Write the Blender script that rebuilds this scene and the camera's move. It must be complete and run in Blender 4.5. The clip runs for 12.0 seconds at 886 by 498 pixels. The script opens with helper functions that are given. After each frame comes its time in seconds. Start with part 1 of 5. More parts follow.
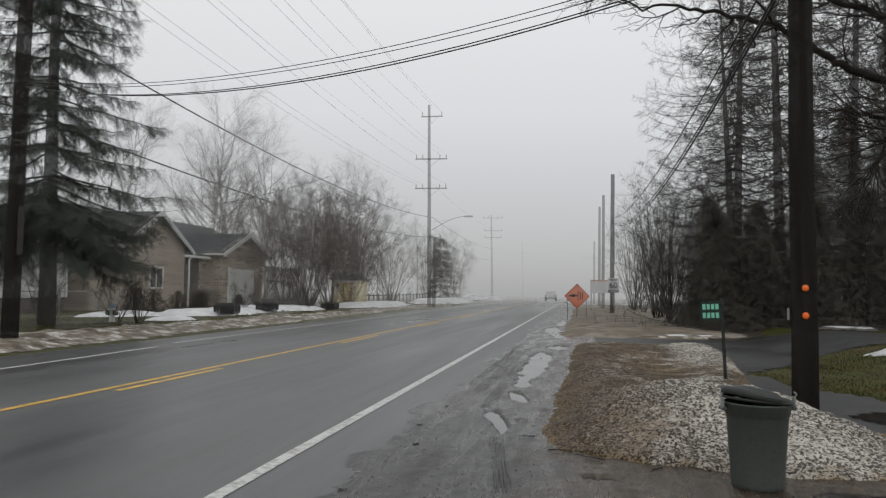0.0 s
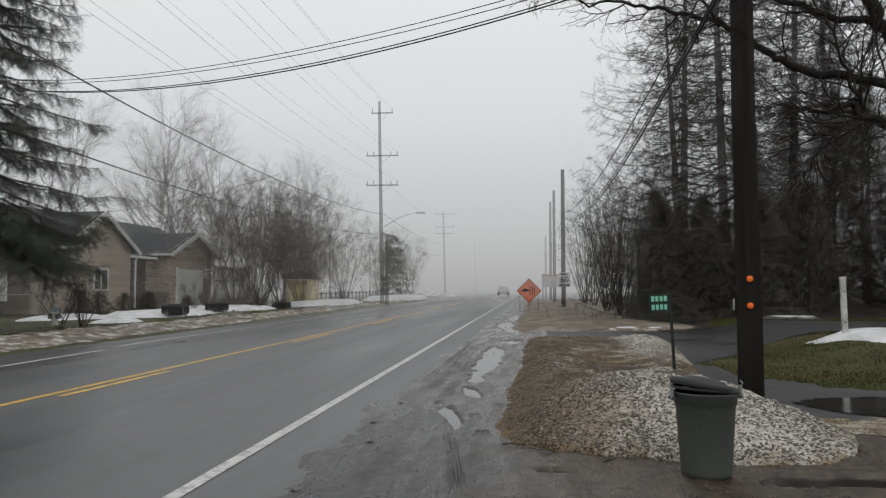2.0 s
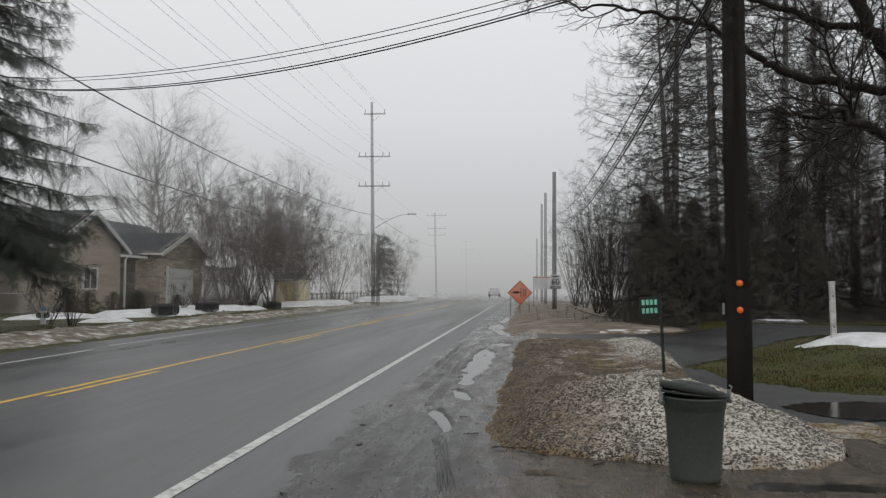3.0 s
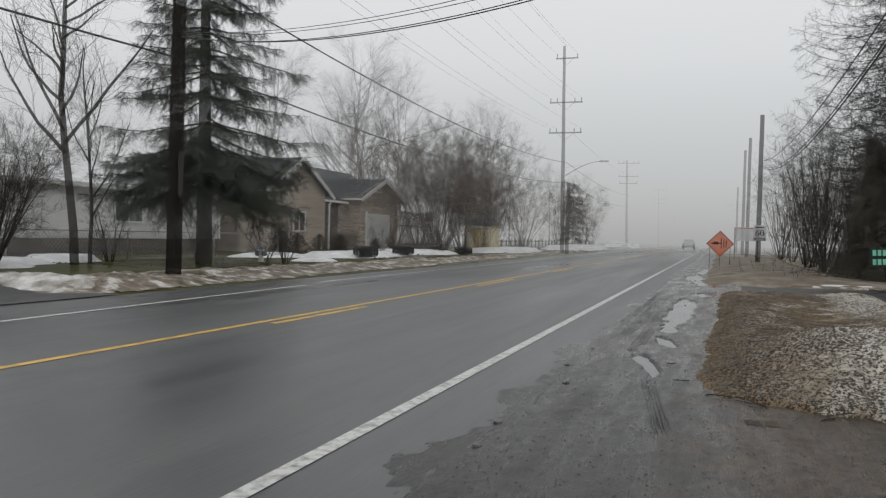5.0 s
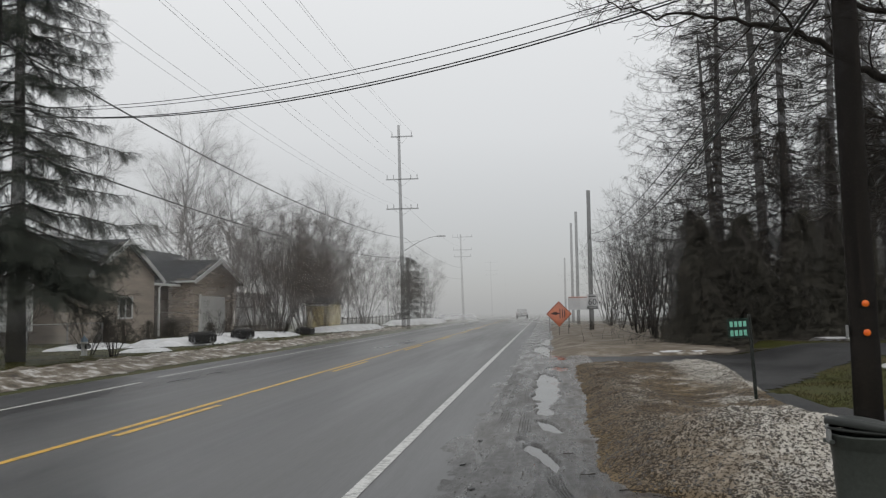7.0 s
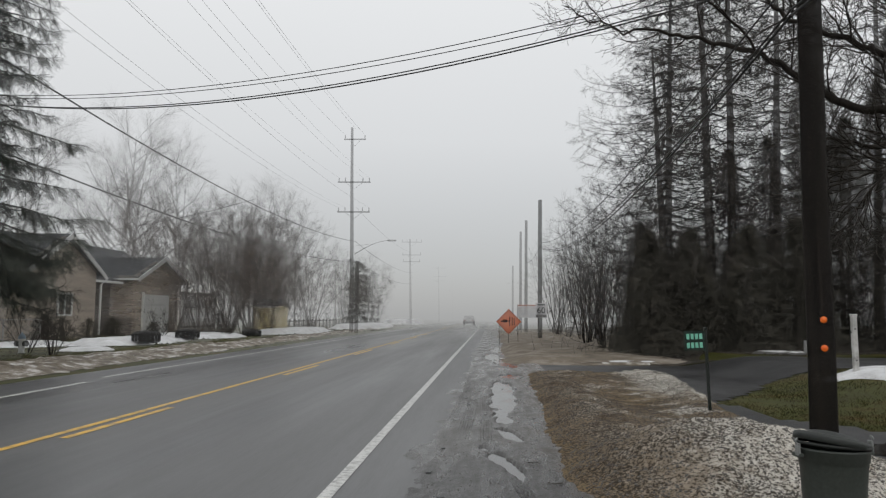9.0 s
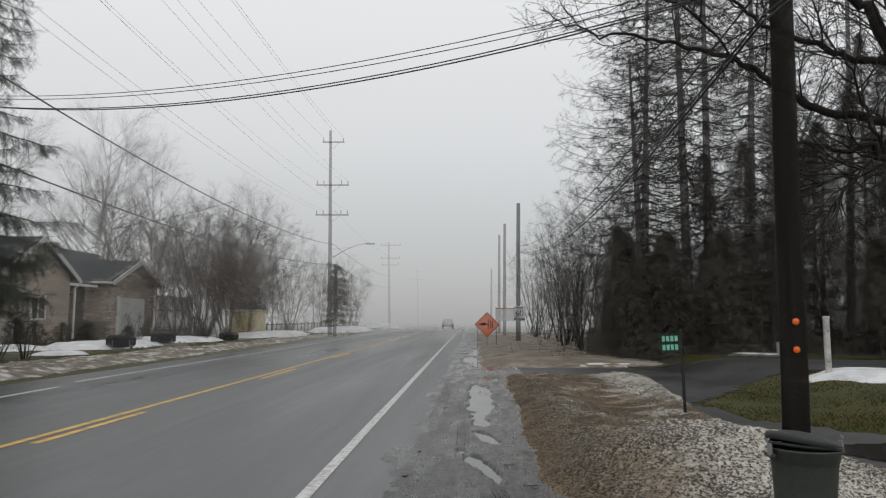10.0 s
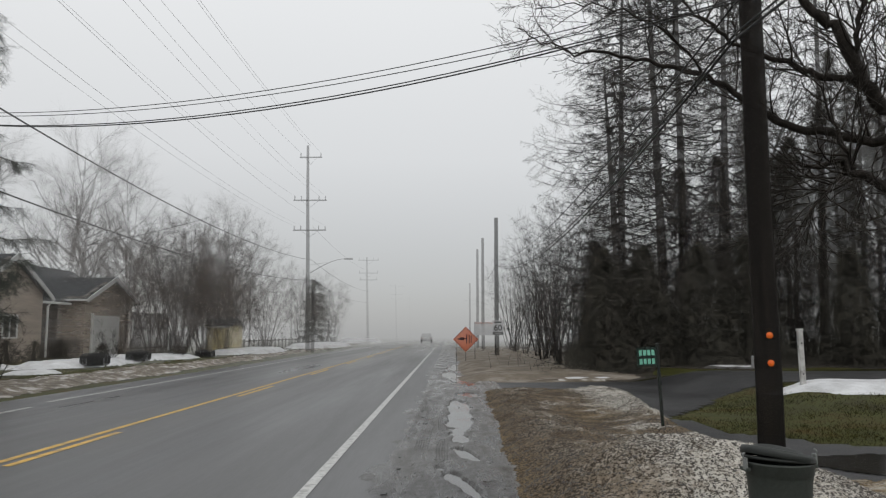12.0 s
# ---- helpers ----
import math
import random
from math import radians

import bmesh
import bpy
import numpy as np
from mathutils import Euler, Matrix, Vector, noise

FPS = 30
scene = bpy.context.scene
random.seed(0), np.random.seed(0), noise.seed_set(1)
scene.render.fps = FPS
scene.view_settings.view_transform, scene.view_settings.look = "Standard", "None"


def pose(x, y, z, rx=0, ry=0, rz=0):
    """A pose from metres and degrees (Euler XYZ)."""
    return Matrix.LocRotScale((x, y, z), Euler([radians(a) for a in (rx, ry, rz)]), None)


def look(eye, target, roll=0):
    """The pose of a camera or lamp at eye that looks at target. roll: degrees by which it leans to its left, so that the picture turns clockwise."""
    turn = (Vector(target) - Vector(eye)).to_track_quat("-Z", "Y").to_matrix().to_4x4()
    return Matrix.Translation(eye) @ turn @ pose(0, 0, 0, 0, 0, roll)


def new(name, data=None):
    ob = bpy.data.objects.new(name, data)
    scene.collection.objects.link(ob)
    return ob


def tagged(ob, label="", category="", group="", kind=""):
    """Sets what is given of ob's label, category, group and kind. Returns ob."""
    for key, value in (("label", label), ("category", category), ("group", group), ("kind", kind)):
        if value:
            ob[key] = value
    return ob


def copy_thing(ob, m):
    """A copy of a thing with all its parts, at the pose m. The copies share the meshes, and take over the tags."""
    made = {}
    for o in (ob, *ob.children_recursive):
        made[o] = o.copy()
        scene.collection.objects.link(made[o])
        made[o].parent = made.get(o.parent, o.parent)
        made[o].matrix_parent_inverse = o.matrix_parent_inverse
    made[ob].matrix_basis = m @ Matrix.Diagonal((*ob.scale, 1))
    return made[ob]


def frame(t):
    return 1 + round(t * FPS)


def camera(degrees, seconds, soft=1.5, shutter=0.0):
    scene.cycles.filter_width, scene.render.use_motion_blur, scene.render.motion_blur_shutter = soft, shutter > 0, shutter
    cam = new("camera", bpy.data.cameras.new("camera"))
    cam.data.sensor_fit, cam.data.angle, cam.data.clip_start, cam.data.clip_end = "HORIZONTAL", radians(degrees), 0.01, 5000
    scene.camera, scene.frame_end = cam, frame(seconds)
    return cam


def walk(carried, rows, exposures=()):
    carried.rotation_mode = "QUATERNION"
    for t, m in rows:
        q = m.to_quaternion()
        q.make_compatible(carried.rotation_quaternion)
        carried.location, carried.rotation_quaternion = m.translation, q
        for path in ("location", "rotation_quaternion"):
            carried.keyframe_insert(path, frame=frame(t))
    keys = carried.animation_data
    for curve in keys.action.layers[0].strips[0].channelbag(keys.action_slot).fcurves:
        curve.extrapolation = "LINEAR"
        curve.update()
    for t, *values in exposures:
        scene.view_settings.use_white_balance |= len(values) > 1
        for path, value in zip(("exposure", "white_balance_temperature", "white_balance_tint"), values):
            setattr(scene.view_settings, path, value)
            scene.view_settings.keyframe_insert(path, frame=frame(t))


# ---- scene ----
cam = camera(59.4, 12.0, 1.2)
PATH = [
    (0, (0.054, -1.088, 1.371), (-0.293, 0.879, 1.477), 0.9),
    (0.5, (0.035, -1.107, 1.378), (-0.247, 0.871, 1.468), 0.6),
    (1, (0.054, -1.074, 1.37), (-0.199, 0.907, 1.47), 0.6),
    (1.5, (0.052, -1.065, 1.377), (-0.198, 0.917, 1.468), 0.3),
    (2, (0.06, -1.056, 1.369), (-0.166, 0.929, 1.467), -0.1),
    (2.5, (0.075, -1.051, 1.367), (-0.122, 0.937, 1.473), 0.1),
    (2.7, (0.07, -1.048, 1.382), (-0.129, 0.939, 1.483), 0.2),
    (4.3, (0.025, -1.083, 1.351), (-0.303, 0.887, 1.461), 0.5),
    (4.5, (-0.008, -1.061, 1.344), (-0.408, 0.896, 1.447), 1.1),
    (5, (-0.14, -1.04, 1.286), (-0.808, 0.845, 1.248), 1.5),
    (5.5, (-0.258, -0.811, 1.326), (-1.06, 1.021, 1.346), 0.6),
    (6, (-0.506, -0.69, 1.333), (-1.285, 1.149, 1.424), 0.2),
    (6.5, (-0.648, -0.699, 1.39), (-1.06, 1.253, 1.526), -0.5),
    (7, (-0.739, -0.606, 1.442), (-0.996, 1.371, 1.599), -0.8),
    (7.5, (-0.861, -0.581, 1.441), (-1.004, 1.405, 1.631), -2.1),
    (7.7, (-0.969, -0.554, 1.423), (-1.095, 1.434, 1.595), -1.2),
    (9.3, (-0.973, -0.593, 1.457), (-1.08, 1.397, 1.627), 1.1),
    (9.5, (-0.976, -0.6, 1.446), (-1.048, 1.391, 1.626), 0.8),
    (10, (-0.947, -0.572, 1.447), (-1.016, 1.419, 1.626), 0.5),
    (10.5, (-0.951, -0.577, 1.46), (-0.992, 1.414, 1.642), 0.4),
    (11, (-0.927, -0.553, 1.46), (-0.957, 1.439, 1.637), 0.3),
    (11.5, (-0.929, -0.566, 1.46), (-0.944, 1.424, 1.658), 0.0),
    (12, (-0.942, -0.595, 1.47), (-0.955, 1.393, 1.686), -0.0),
]
walk(cam, [(t, look(eye, target, roll)) for t, eye, target, roll in PATH])

# ---- light ----
world = bpy.data.worlds.new("overcast")
scene.world = world
world.use_nodes = True
wn, wl = world.node_tree.nodes, world.node_tree.links
wn.clear()
w_out, w_bg = wn.new("ShaderNodeOutputWorld"), wn.new("ShaderNodeBackground")
w_sky, w_mix, w_ramp = wn.new("ShaderNodeTexSky"), wn.new("ShaderNodeMixRGB"), wn.new("ShaderNodeValToRGB")
w_co, w_sep, w_map, w_scale = wn.new("ShaderNodeTexCoord"), wn.new("ShaderNodeSeparateXYZ"), wn.new("ShaderNodeMapRange"), wn.new("ShaderNodeMixRGB")
w_sky.sky_type, w_sky.sun_disc = "NISHITA", False
w_sky.sun_elevation, w_sky.sun_rotation = radians(35), radians(200)
wl.new(w_co.outputs["Generated"], w_sep.inputs[0])
wl.new(w_sep.outputs["Z"], w_map.inputs[0])
w_map.inputs["From Min"].default_value, w_map.inputs["From Max"].default_value = -0.2, 0.8
wl.new(w_map.outputs[0], w_ramp.inputs[0])
ramp = w_ramp.color_ramp
ramp.elements[0].position, ramp.elements[0].color = 0.0, (0.36, 0.365, 0.365, 1)
ramp.elements[1].position, ramp.elements[1].color = 1.0, (0.94, 0.95, 0.96, 1)
for at, v in ((0.19, 0.38), (0.26, 0.50), (0.42, 0.72), (0.6, 0.84)):
    e = ramp.elements.new(at)
    e.color = (v, v * 1.012, v * 1.02, 1)
w_scale.blend_type = "MULTIPLY"
w_scale.inputs[0].default_value, w_scale.inputs[2].default_value = 1.0, (0.1, 0.1, 0.1, 1)
wl.new(w_sky.outputs[0], w_scale.inputs[1])
w_mix.inputs[0].default_value = 0.06
wl.new(w_ramp.outputs[0], w_mix.inputs[1])
wl.new(w_scale.outputs[0], w_mix.inputs[2])
wl.new(w_mix.outputs[0], w_bg.inputs[0])
w_bg.inputs[1].default_value = 1.0
wl.new(w_bg.outputs[0], w_out.inputs[0])

sun = new("sun", bpy.data.lights.new("sun", "SUN"))
sun.data.energy, sun.data.angle, sun.data.color = 0.5, radians(60), (1.0, 0.98, 0.95)
sun.matrix_world = look((20, -40, 45), (0, 0, 0))
scene.cycles.transparent_max_bounces = 160

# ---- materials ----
MIST_FADE = 96.0     # metres over which surfaces turn transparent, to imitate mist


def mist_fade_group():
    """Haze put into opacity: share of a surface left opaque, by its distance from the origin."""
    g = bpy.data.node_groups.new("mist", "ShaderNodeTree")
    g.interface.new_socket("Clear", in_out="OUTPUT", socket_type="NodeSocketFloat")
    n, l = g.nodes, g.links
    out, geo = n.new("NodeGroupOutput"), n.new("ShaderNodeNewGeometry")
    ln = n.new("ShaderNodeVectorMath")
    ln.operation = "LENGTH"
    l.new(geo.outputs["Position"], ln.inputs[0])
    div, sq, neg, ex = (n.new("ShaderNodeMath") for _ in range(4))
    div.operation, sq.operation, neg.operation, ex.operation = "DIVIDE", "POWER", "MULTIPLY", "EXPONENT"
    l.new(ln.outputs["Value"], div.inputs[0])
    div.inputs[1].default_value = MIST_FADE
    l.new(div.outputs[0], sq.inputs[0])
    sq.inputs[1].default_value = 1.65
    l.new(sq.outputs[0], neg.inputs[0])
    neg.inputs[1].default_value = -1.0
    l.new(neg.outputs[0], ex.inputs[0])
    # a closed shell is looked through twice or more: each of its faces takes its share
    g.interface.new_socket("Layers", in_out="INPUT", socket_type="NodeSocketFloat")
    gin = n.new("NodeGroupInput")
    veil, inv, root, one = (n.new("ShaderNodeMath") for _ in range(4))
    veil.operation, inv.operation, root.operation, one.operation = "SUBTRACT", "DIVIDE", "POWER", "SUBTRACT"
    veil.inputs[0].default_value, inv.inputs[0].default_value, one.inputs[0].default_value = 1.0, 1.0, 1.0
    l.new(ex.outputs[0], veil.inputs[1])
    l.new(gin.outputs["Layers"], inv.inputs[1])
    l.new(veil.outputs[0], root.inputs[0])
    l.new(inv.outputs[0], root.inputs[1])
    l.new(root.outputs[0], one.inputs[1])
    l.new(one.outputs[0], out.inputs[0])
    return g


MIST_FADE_GROUP = mist_fade_group()


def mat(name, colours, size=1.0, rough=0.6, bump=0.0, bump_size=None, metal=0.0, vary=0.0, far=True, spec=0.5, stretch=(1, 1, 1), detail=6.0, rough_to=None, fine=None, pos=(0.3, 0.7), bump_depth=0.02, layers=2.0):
    """A weathered surface: two scales of noise between its colours, gloss that varies, fine relief."""
    m = bpy.data.materials.new(name)
    m.use_nodes = True
    n, l = m.node_tree.nodes, m.node_tree.links
    b = n["Principled BSDF"]
    geo = n.new("ShaderNodeNewGeometry")
    mp = n.new("ShaderNodeMapping")
    mp.inputs["Scale"].default_value = stretch
    l.new(geo.outputs["Position"], mp.inputs[0])

    def noise_at(scale, det=detail):
        t = n.new("ShaderNodeTexNoise")
        t.inputs["Scale"].default_value, t.inputs["Detail"].default_value, t.inputs["Roughness"].default_value = scale, det, 0.62
        l.new(mp.outputs[0], t.inputs["Vector"])
        return t
    big = noise_at(1.0 / size)
    cr = n.new("ShaderNodeValToRGB")
    l.new(big.outputs["Fac"], cr.inputs[0])
    cr.color_ramp.elements[0].position, cr.color_ramp.elements[1].position = pos
    cr.color_ramp.elements[0].color, cr.color_ramp.elements[1].color = (*colours[0], 1), (*colours[-1], 1)
    for i, c in enumerate(colours[1:-1], 1):
        e = cr.color_ramp.elements.new(pos[0] + (pos[1] - pos[0]) * i / (len(colours) - 1))
        e.color = (*c, 1)
    col = cr.outputs[0]
    small = noise_at((fine or 14.0) / size, 3.0)
    mx = n.new("ShaderNodeMixRGB")
    mx.blend_type, mx.inputs[0].default_value = "OVERLAY", 0.35
    l.new(col, mx.inputs[1])
    l.new(small.outputs["Fac"], mx.inputs[2])
    col = mx.outputs[0]
    if vary:
        info, hsv, mr = n.new("ShaderNodeObjectInfo"), n.new("ShaderNodeHueSaturation"), n.new("ShaderNodeMapRange")
        l.new(info.outputs["Random"], mr.inputs[0])
        mr.inputs["To Min"].default_value, mr.inputs["To Max"].default_value = 1 - vary, 1 + vary
        l.new(mr.outputs[0], hsv.inputs["Value"])
        l.new(col, hsv.inputs["Color"])
        col = hsv.outputs[0]
    l.new(col, b.inputs["Base Color"])
    if rough_to is None:
        rough_to = min(1.0, rough + 0.15)
    rr = n.new("ShaderNodeMapRange")
    rr.inputs["From Min"].default_value, rr.inputs["From Max"].default_value = 0.35, 0.65
    rr.inputs["To Min"].default_value, rr.inputs["To Max"].default_value = rough, rough_to
    l.new(big.outputs["Fac"], rr.inputs[0])
    l.new(rr.outputs[0], b.inputs["Roughness"])
    b.inputs["Metallic"].default_value = metal
    b.inputs["Specular IOR Level"].default_value = spec
    if bump:
        bp, bt = n.new("ShaderNodeBump"), noise_at(1.0 / (bump_size or size / 10))
        bp.inputs["Strength"].default_value, bp.inputs["Distance"].default_value = bump, bump_depth
        l.new(bt.outputs["Fac"], bp.inputs["Height"])
        l.new(bp.outputs[0], b.inputs["Normal"])
    # haze is imitated in the alpha: distant surfaces let the sky show through
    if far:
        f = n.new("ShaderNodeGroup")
        f.node_tree = MIST_FADE_GROUP
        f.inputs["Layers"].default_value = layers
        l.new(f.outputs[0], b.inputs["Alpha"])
    return m


ASPHALT = mat("wet_asphalt", [(0.046, 0.047, 0.049), (0.088, 0.088, 0.088)], 2.6, 0.24, 0.2, 0.015, rough_to=0.5, stretch=(1, 0.05, 1), fine=120, spec=0.5, bump_depth=0.005, layers=1, pos=(0.36, 0.64))
DRIVE = mat("driveway_asphalt", [(0.02, 0.02, 0.021), (0.04, 0.04, 0.04)], 3.0, 0.4, 0.3, 0.02, rough_to=0.65, fine=60, layers=1)
GRASS_SOIL = mat("thawed_lawn_soil", [(0.030, 0.026, 0.008), (0.046, 0.050, 0.011), (0.068, 0.044, 0.015)], 1.6, 0.9, 0.7, 0.06, fine=20, layers=1, spec=0.08)
WHITE_LINE = mat("worn_white_road_paint", [(0.16, 0.16, 0.15), (0.55, 0.55, 0.53)], 0.09, 0.35, 0.2, 0.02, pos=(0.33, 0.55), layers=1)
YELLOW_LINE = mat("worn_yellow_road_paint", [(0.26, 0.165, 0.04), (0.62, 0.38, 0.06)], 0.22, 0.4, 0.2, 0.02, pos=(0.32, 0.54), layers=1)
PUDDLE = mat("puddle_water", [(0.02, 0.018, 0.015), (0.03, 0.028, 0.025)], 0.8, 0.05, 0.15, 0.08, rough_to=0.14, spec=0.6, bump_depth=0.004, layers=1)
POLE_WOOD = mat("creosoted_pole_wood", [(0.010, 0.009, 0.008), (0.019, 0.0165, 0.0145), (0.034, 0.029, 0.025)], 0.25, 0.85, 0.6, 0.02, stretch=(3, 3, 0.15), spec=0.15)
GREY_WOOD = mat("grey_pole_wood", [(0.024, 0.022, 0.020), (0.060, 0.055, 0.050)], 0.3, 0.8, 0.5, 0.02, stretch=(3, 3, 0.15))
BARK = mat("wet_bark", [(0.014, 0.012, 0.010), (0.042, 0.036, 0.030), (0.075, 0.064, 0.055)], 0.2, 0.85, 0.8, 0.03, stretch=(2, 2, 0.5))
SPRUCE_BARK = mat("grey_spruce_bark", [(0.05, 0.047, 0.042), (0.105, 0.10, 0.09)], 0.2, 0.85, 0.8, 0.03, stretch=(2, 2, 0.5), layers=2)
# more layers thin each face's alpha, so dense growth keeps its imitated haze
BARK_GREY = mat("grey_brown_bark", [(0.055, 0.046, 0.040), (0.115, 0.098, 0.086)], 0.4, 0.9, layers=4)
TWIG_GREY = mat("grey_brown_twigs", [(0.075, 0.062, 0.053), (0.15, 0.125, 0.108)], 0.4, 0.9, layers=11)
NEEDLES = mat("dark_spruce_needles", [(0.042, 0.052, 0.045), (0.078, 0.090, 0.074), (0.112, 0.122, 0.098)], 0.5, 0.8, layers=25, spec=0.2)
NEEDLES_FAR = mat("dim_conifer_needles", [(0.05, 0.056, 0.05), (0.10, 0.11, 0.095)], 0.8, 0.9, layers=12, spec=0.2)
BARK_WET = mat("black_wet_bark", [(0.014, 0.012, 0.010), (0.031, 0.027, 0.023), (0.052, 0.045, 0.039)], 0.2, 0.85, 0.9, 0.03, stretch=(2, 2, 2), spec=0.2, far=False)
TWIG_DARK = mat("dark_wet_twigs", [(0.030, 0.025, 0.021), (0.070, 0.058, 0.050)], 0.3, 0.9, layers=12)
WIRE = mat("black_cable", [(0.012, 0.012, 0.012), (0.02, 0.02, 0.02)], 0.4, 0.5)

# ---- mesh helpers ----


def mesh_ob(name, verts, faces, material, parent=None, label="", smooth=False):
    me = bpy.data.meshes.new(name)
    me.from_pydata([tuple(v) for v in verts], [], [tuple(f) for f in faces])
    me.materials.append(material)
    if smooth:
        me.polygons.foreach_set("use_smooth", [True] * len(me.polygons))
    me.update()
    ob = new(name, me)
    if parent is not None:
        ob.parent = parent
    if label:
        ob["label"] = label
    return ob


def part(name, bm, material, parent=None, label="", smooth=False):
    """Links a bmesh as one mesh object under a thing or a part."""
    me = bpy.data.meshes.new(name)
    bm.to_mesh(me)
    bm.free()
    me.materials.append(material)
    if smooth:
        me.polygons.foreach_set("use_smooth", [True] * len(me.polygons))
    ob = new(name, me)
    if parent is not None:
        ob.parent = parent
    if label:
        ob["label"] = label
    return ob


def thing(name, m, label, category, group="", kind=""):
    ob = new(name)
    ob.matrix_world = m
    return tagged(ob, label, category, group, kind)


def box_bm(sx, sy, sz, at=(0, 0, 0), bevel=0.0, rot=None, bm=None):
    """A box standing on its base centre, with bevelled edges."""
    bm = bm or bmesh.new()
    m = Matrix.Translation(at) @ (rot or Matrix()) @ Matrix.Translation((0, 0, sz / 2)) @ Matrix.Diagonal((sx, sy, sz, 1))
    made = bmesh.ops.create_cube(bm, size=1, matrix=m)["verts"]
    if bevel:
        edges = list({e for v in made for e in v.link_edges})
        bmesh.ops.bevel(bm, geom=edges, offset=bevel, segments=2, affect="EDGES", profile=0.6)
    return bm


def tube_data(paths, sides=5, cap=True):
    """Tapered tubes along polylines of (point, radius)."""
    verts, faces = [], []
    ring = [(math.cos(2 * math.pi * i / sides), math.sin(2 * math.pi * i / sides)) for i in range(sides)]
    for path in paths:
        base = len(verts)
        k = len(path)
        for i, (p, r) in enumerate(path):
            a = path[max(0, i - 1)][0]
            b = path[min(k - 1, i + 1)][0]
            d = Vector(b) - Vector(a)
            if d.length < 1e-6:
                d = Vector((0, 0, 1))
            d.normalize()
            u = d.cross(Vector((0.31, 0.17, 0.93)) if abs(d.z) < 0.9 else Vector((1, 0.2, 0))).normalized()
            v = d.cross(u)
            for c, s in ring:
                verts.append((p[0] + (u.x * c + v.x * s) * r, p[1] + (u.y * c + v.y * s) * r, p[2] + (u.z * c + v.z * s) * r))
        for i in range(k - 1):
            for j in range(sides):
                j2 = (j + 1) % sides
                faces.append((base + i * sides + j, base + i * sides + j2, base + (i + 1) * sides + j2, base + (i + 1) * sides + j))
        if cap:
            faces.append(tuple(base + j for j in range(sides))[::-1])
            faces.append(tuple(base + (k - 1) * sides + j for j in range(sides)))
    return verts, faces


def tubes(name, paths, sides, material, parent=None, label="", smooth=True):
    v, f = tube_data(paths, sides)
    return mesh_ob(name, v, f, material, parent, label, smooth)


def lathe(profile, steps=40):
    """A turned shape from (radius, height) pairs."""
    verts, faces = [], []
    for r, z in profile:
        for i in range(steps):
            a = 2 * math.pi * i / steps
            verts.append((r * math.cos(a), r * math.sin(a), z))
    for k in range(len(profile) - 1):
        for i in range(steps):
            j = (i + 1) % steps
            faces.append((k * steps + i, k * steps + j, (k + 1) * steps + j, (k + 1) * steps + i))
    return verts, faces


def fbm(x, y, scale=1.0, octaves=4):
    return noise.fractal(Vector((x * scale, y * scale, 3.7)), 1.0, 2.0, octaves)


def hill(x, y, cx, cy, rx, ry, h):
    return h * math.exp(-((x - cx) / rx) ** 2 - ((y - cy) / ry) ** 2)


def grid(name, xs, ys, height, material, parent=None, smooth=True, keep=None):
    verts = [(x, y, height(x, y)) for y in ys for x in xs]
    nx = len(xs)
    faces = []
    for j in range(len(ys) - 1):
        for i in range(nx - 1):
            if keep is None or keep((xs[i] + xs[i + 1]) / 2, (ys[j] + ys[j + 1]) / 2):
                faces.append((j * nx + i, j * nx + i + 1, (j + 1) * nx + i + 1, (j + 1) * nx + i))
    return mesh_ob(name, verts, faces, material, parent, "", smooth)


def steps_between(a, b, d):
    k = max(1, round((b - a) / d))
    return [a + (b - a) * i / k for i in range(k + 1)]


def smooth01(a, b, t):
    t = min(1, max(0, (t - a) / (b - a)))
    return t * t * (3 - 2 * t)


# ---- ground and road ----
def ground_height(x, y):
    z = -0.03
    z += 0.34 * smooth01(4.6, 6.8, x) * smooth01(10, 16, y) * (1 - smooth01(26, 40, y))
    z += 0.03 * fbm(x, y, 0.5) * (smooth01(2.5, 4, x) + smooth01(-12.0, -13.5, x))
    z += 0.12 * smooth01(-12, -15, x)
    return z


gx = [-420, -200, -110, -70, -50, -40] + steps_between(-34, -10.4, 0.6) + [-8, -5] + steps_between(-2.0, 16, 0.4) + [20, 28, 40, 70, 120, 220, 420]
gy = [-160, -80, -40, -20, -8] + steps_between(-2, 30, 0.5) + steps_between(32, 80, 2) + [95, 120, 160, 220, 320, 480, 800]
ground = tagged(grid("ground", gx, gy, ground_height, GRASS_SOIL), "thawed brown and green lawn soil beside the road", "ground", kind="structure")

ROAD_R, ROAD_L = -1.55, -10.6
ry = steps_between(-60, 60, 2) + [80, 110, 150, 220, 320, 480, 800]
road = grid("road", steps_between(ROAD_L, ROAD_R, 0.9), ry, lambda x, y: 0.0, ASPHALT)
tagged(road, "wet dark grey two-lane asphalt road", "road", kind="structure")


def strip(name, x, w, spans, material, label, slant=0.0):
    """A painted line along the road; slant is its sideways drift for each metre."""
    verts, faces = [], []
    for a, b in spans:
        k = max(1, int((b - a) / 1.2))
        for i in range(k):
            y0, y1 = a + (b - a) * i / k, a + (b - a) * (i + 1) / k
            x0, x1 = x + slant * y0, x + slant * y1
            n0 = len(verts)
            verts += [(x0 - w / 2, y0, 0.005), (x0 + w / 2, y0, 0.005), (x1 + w / 2, y1, 0.005), (x1 - w / 2, y1, 0.005)]
            faces.append((n0, n0 + 1, n0 + 2, n0 + 3))
    ob = mesh_ob(name, verts, faces, material)
    return tagged(ob, label, "road marking", kind="structure")


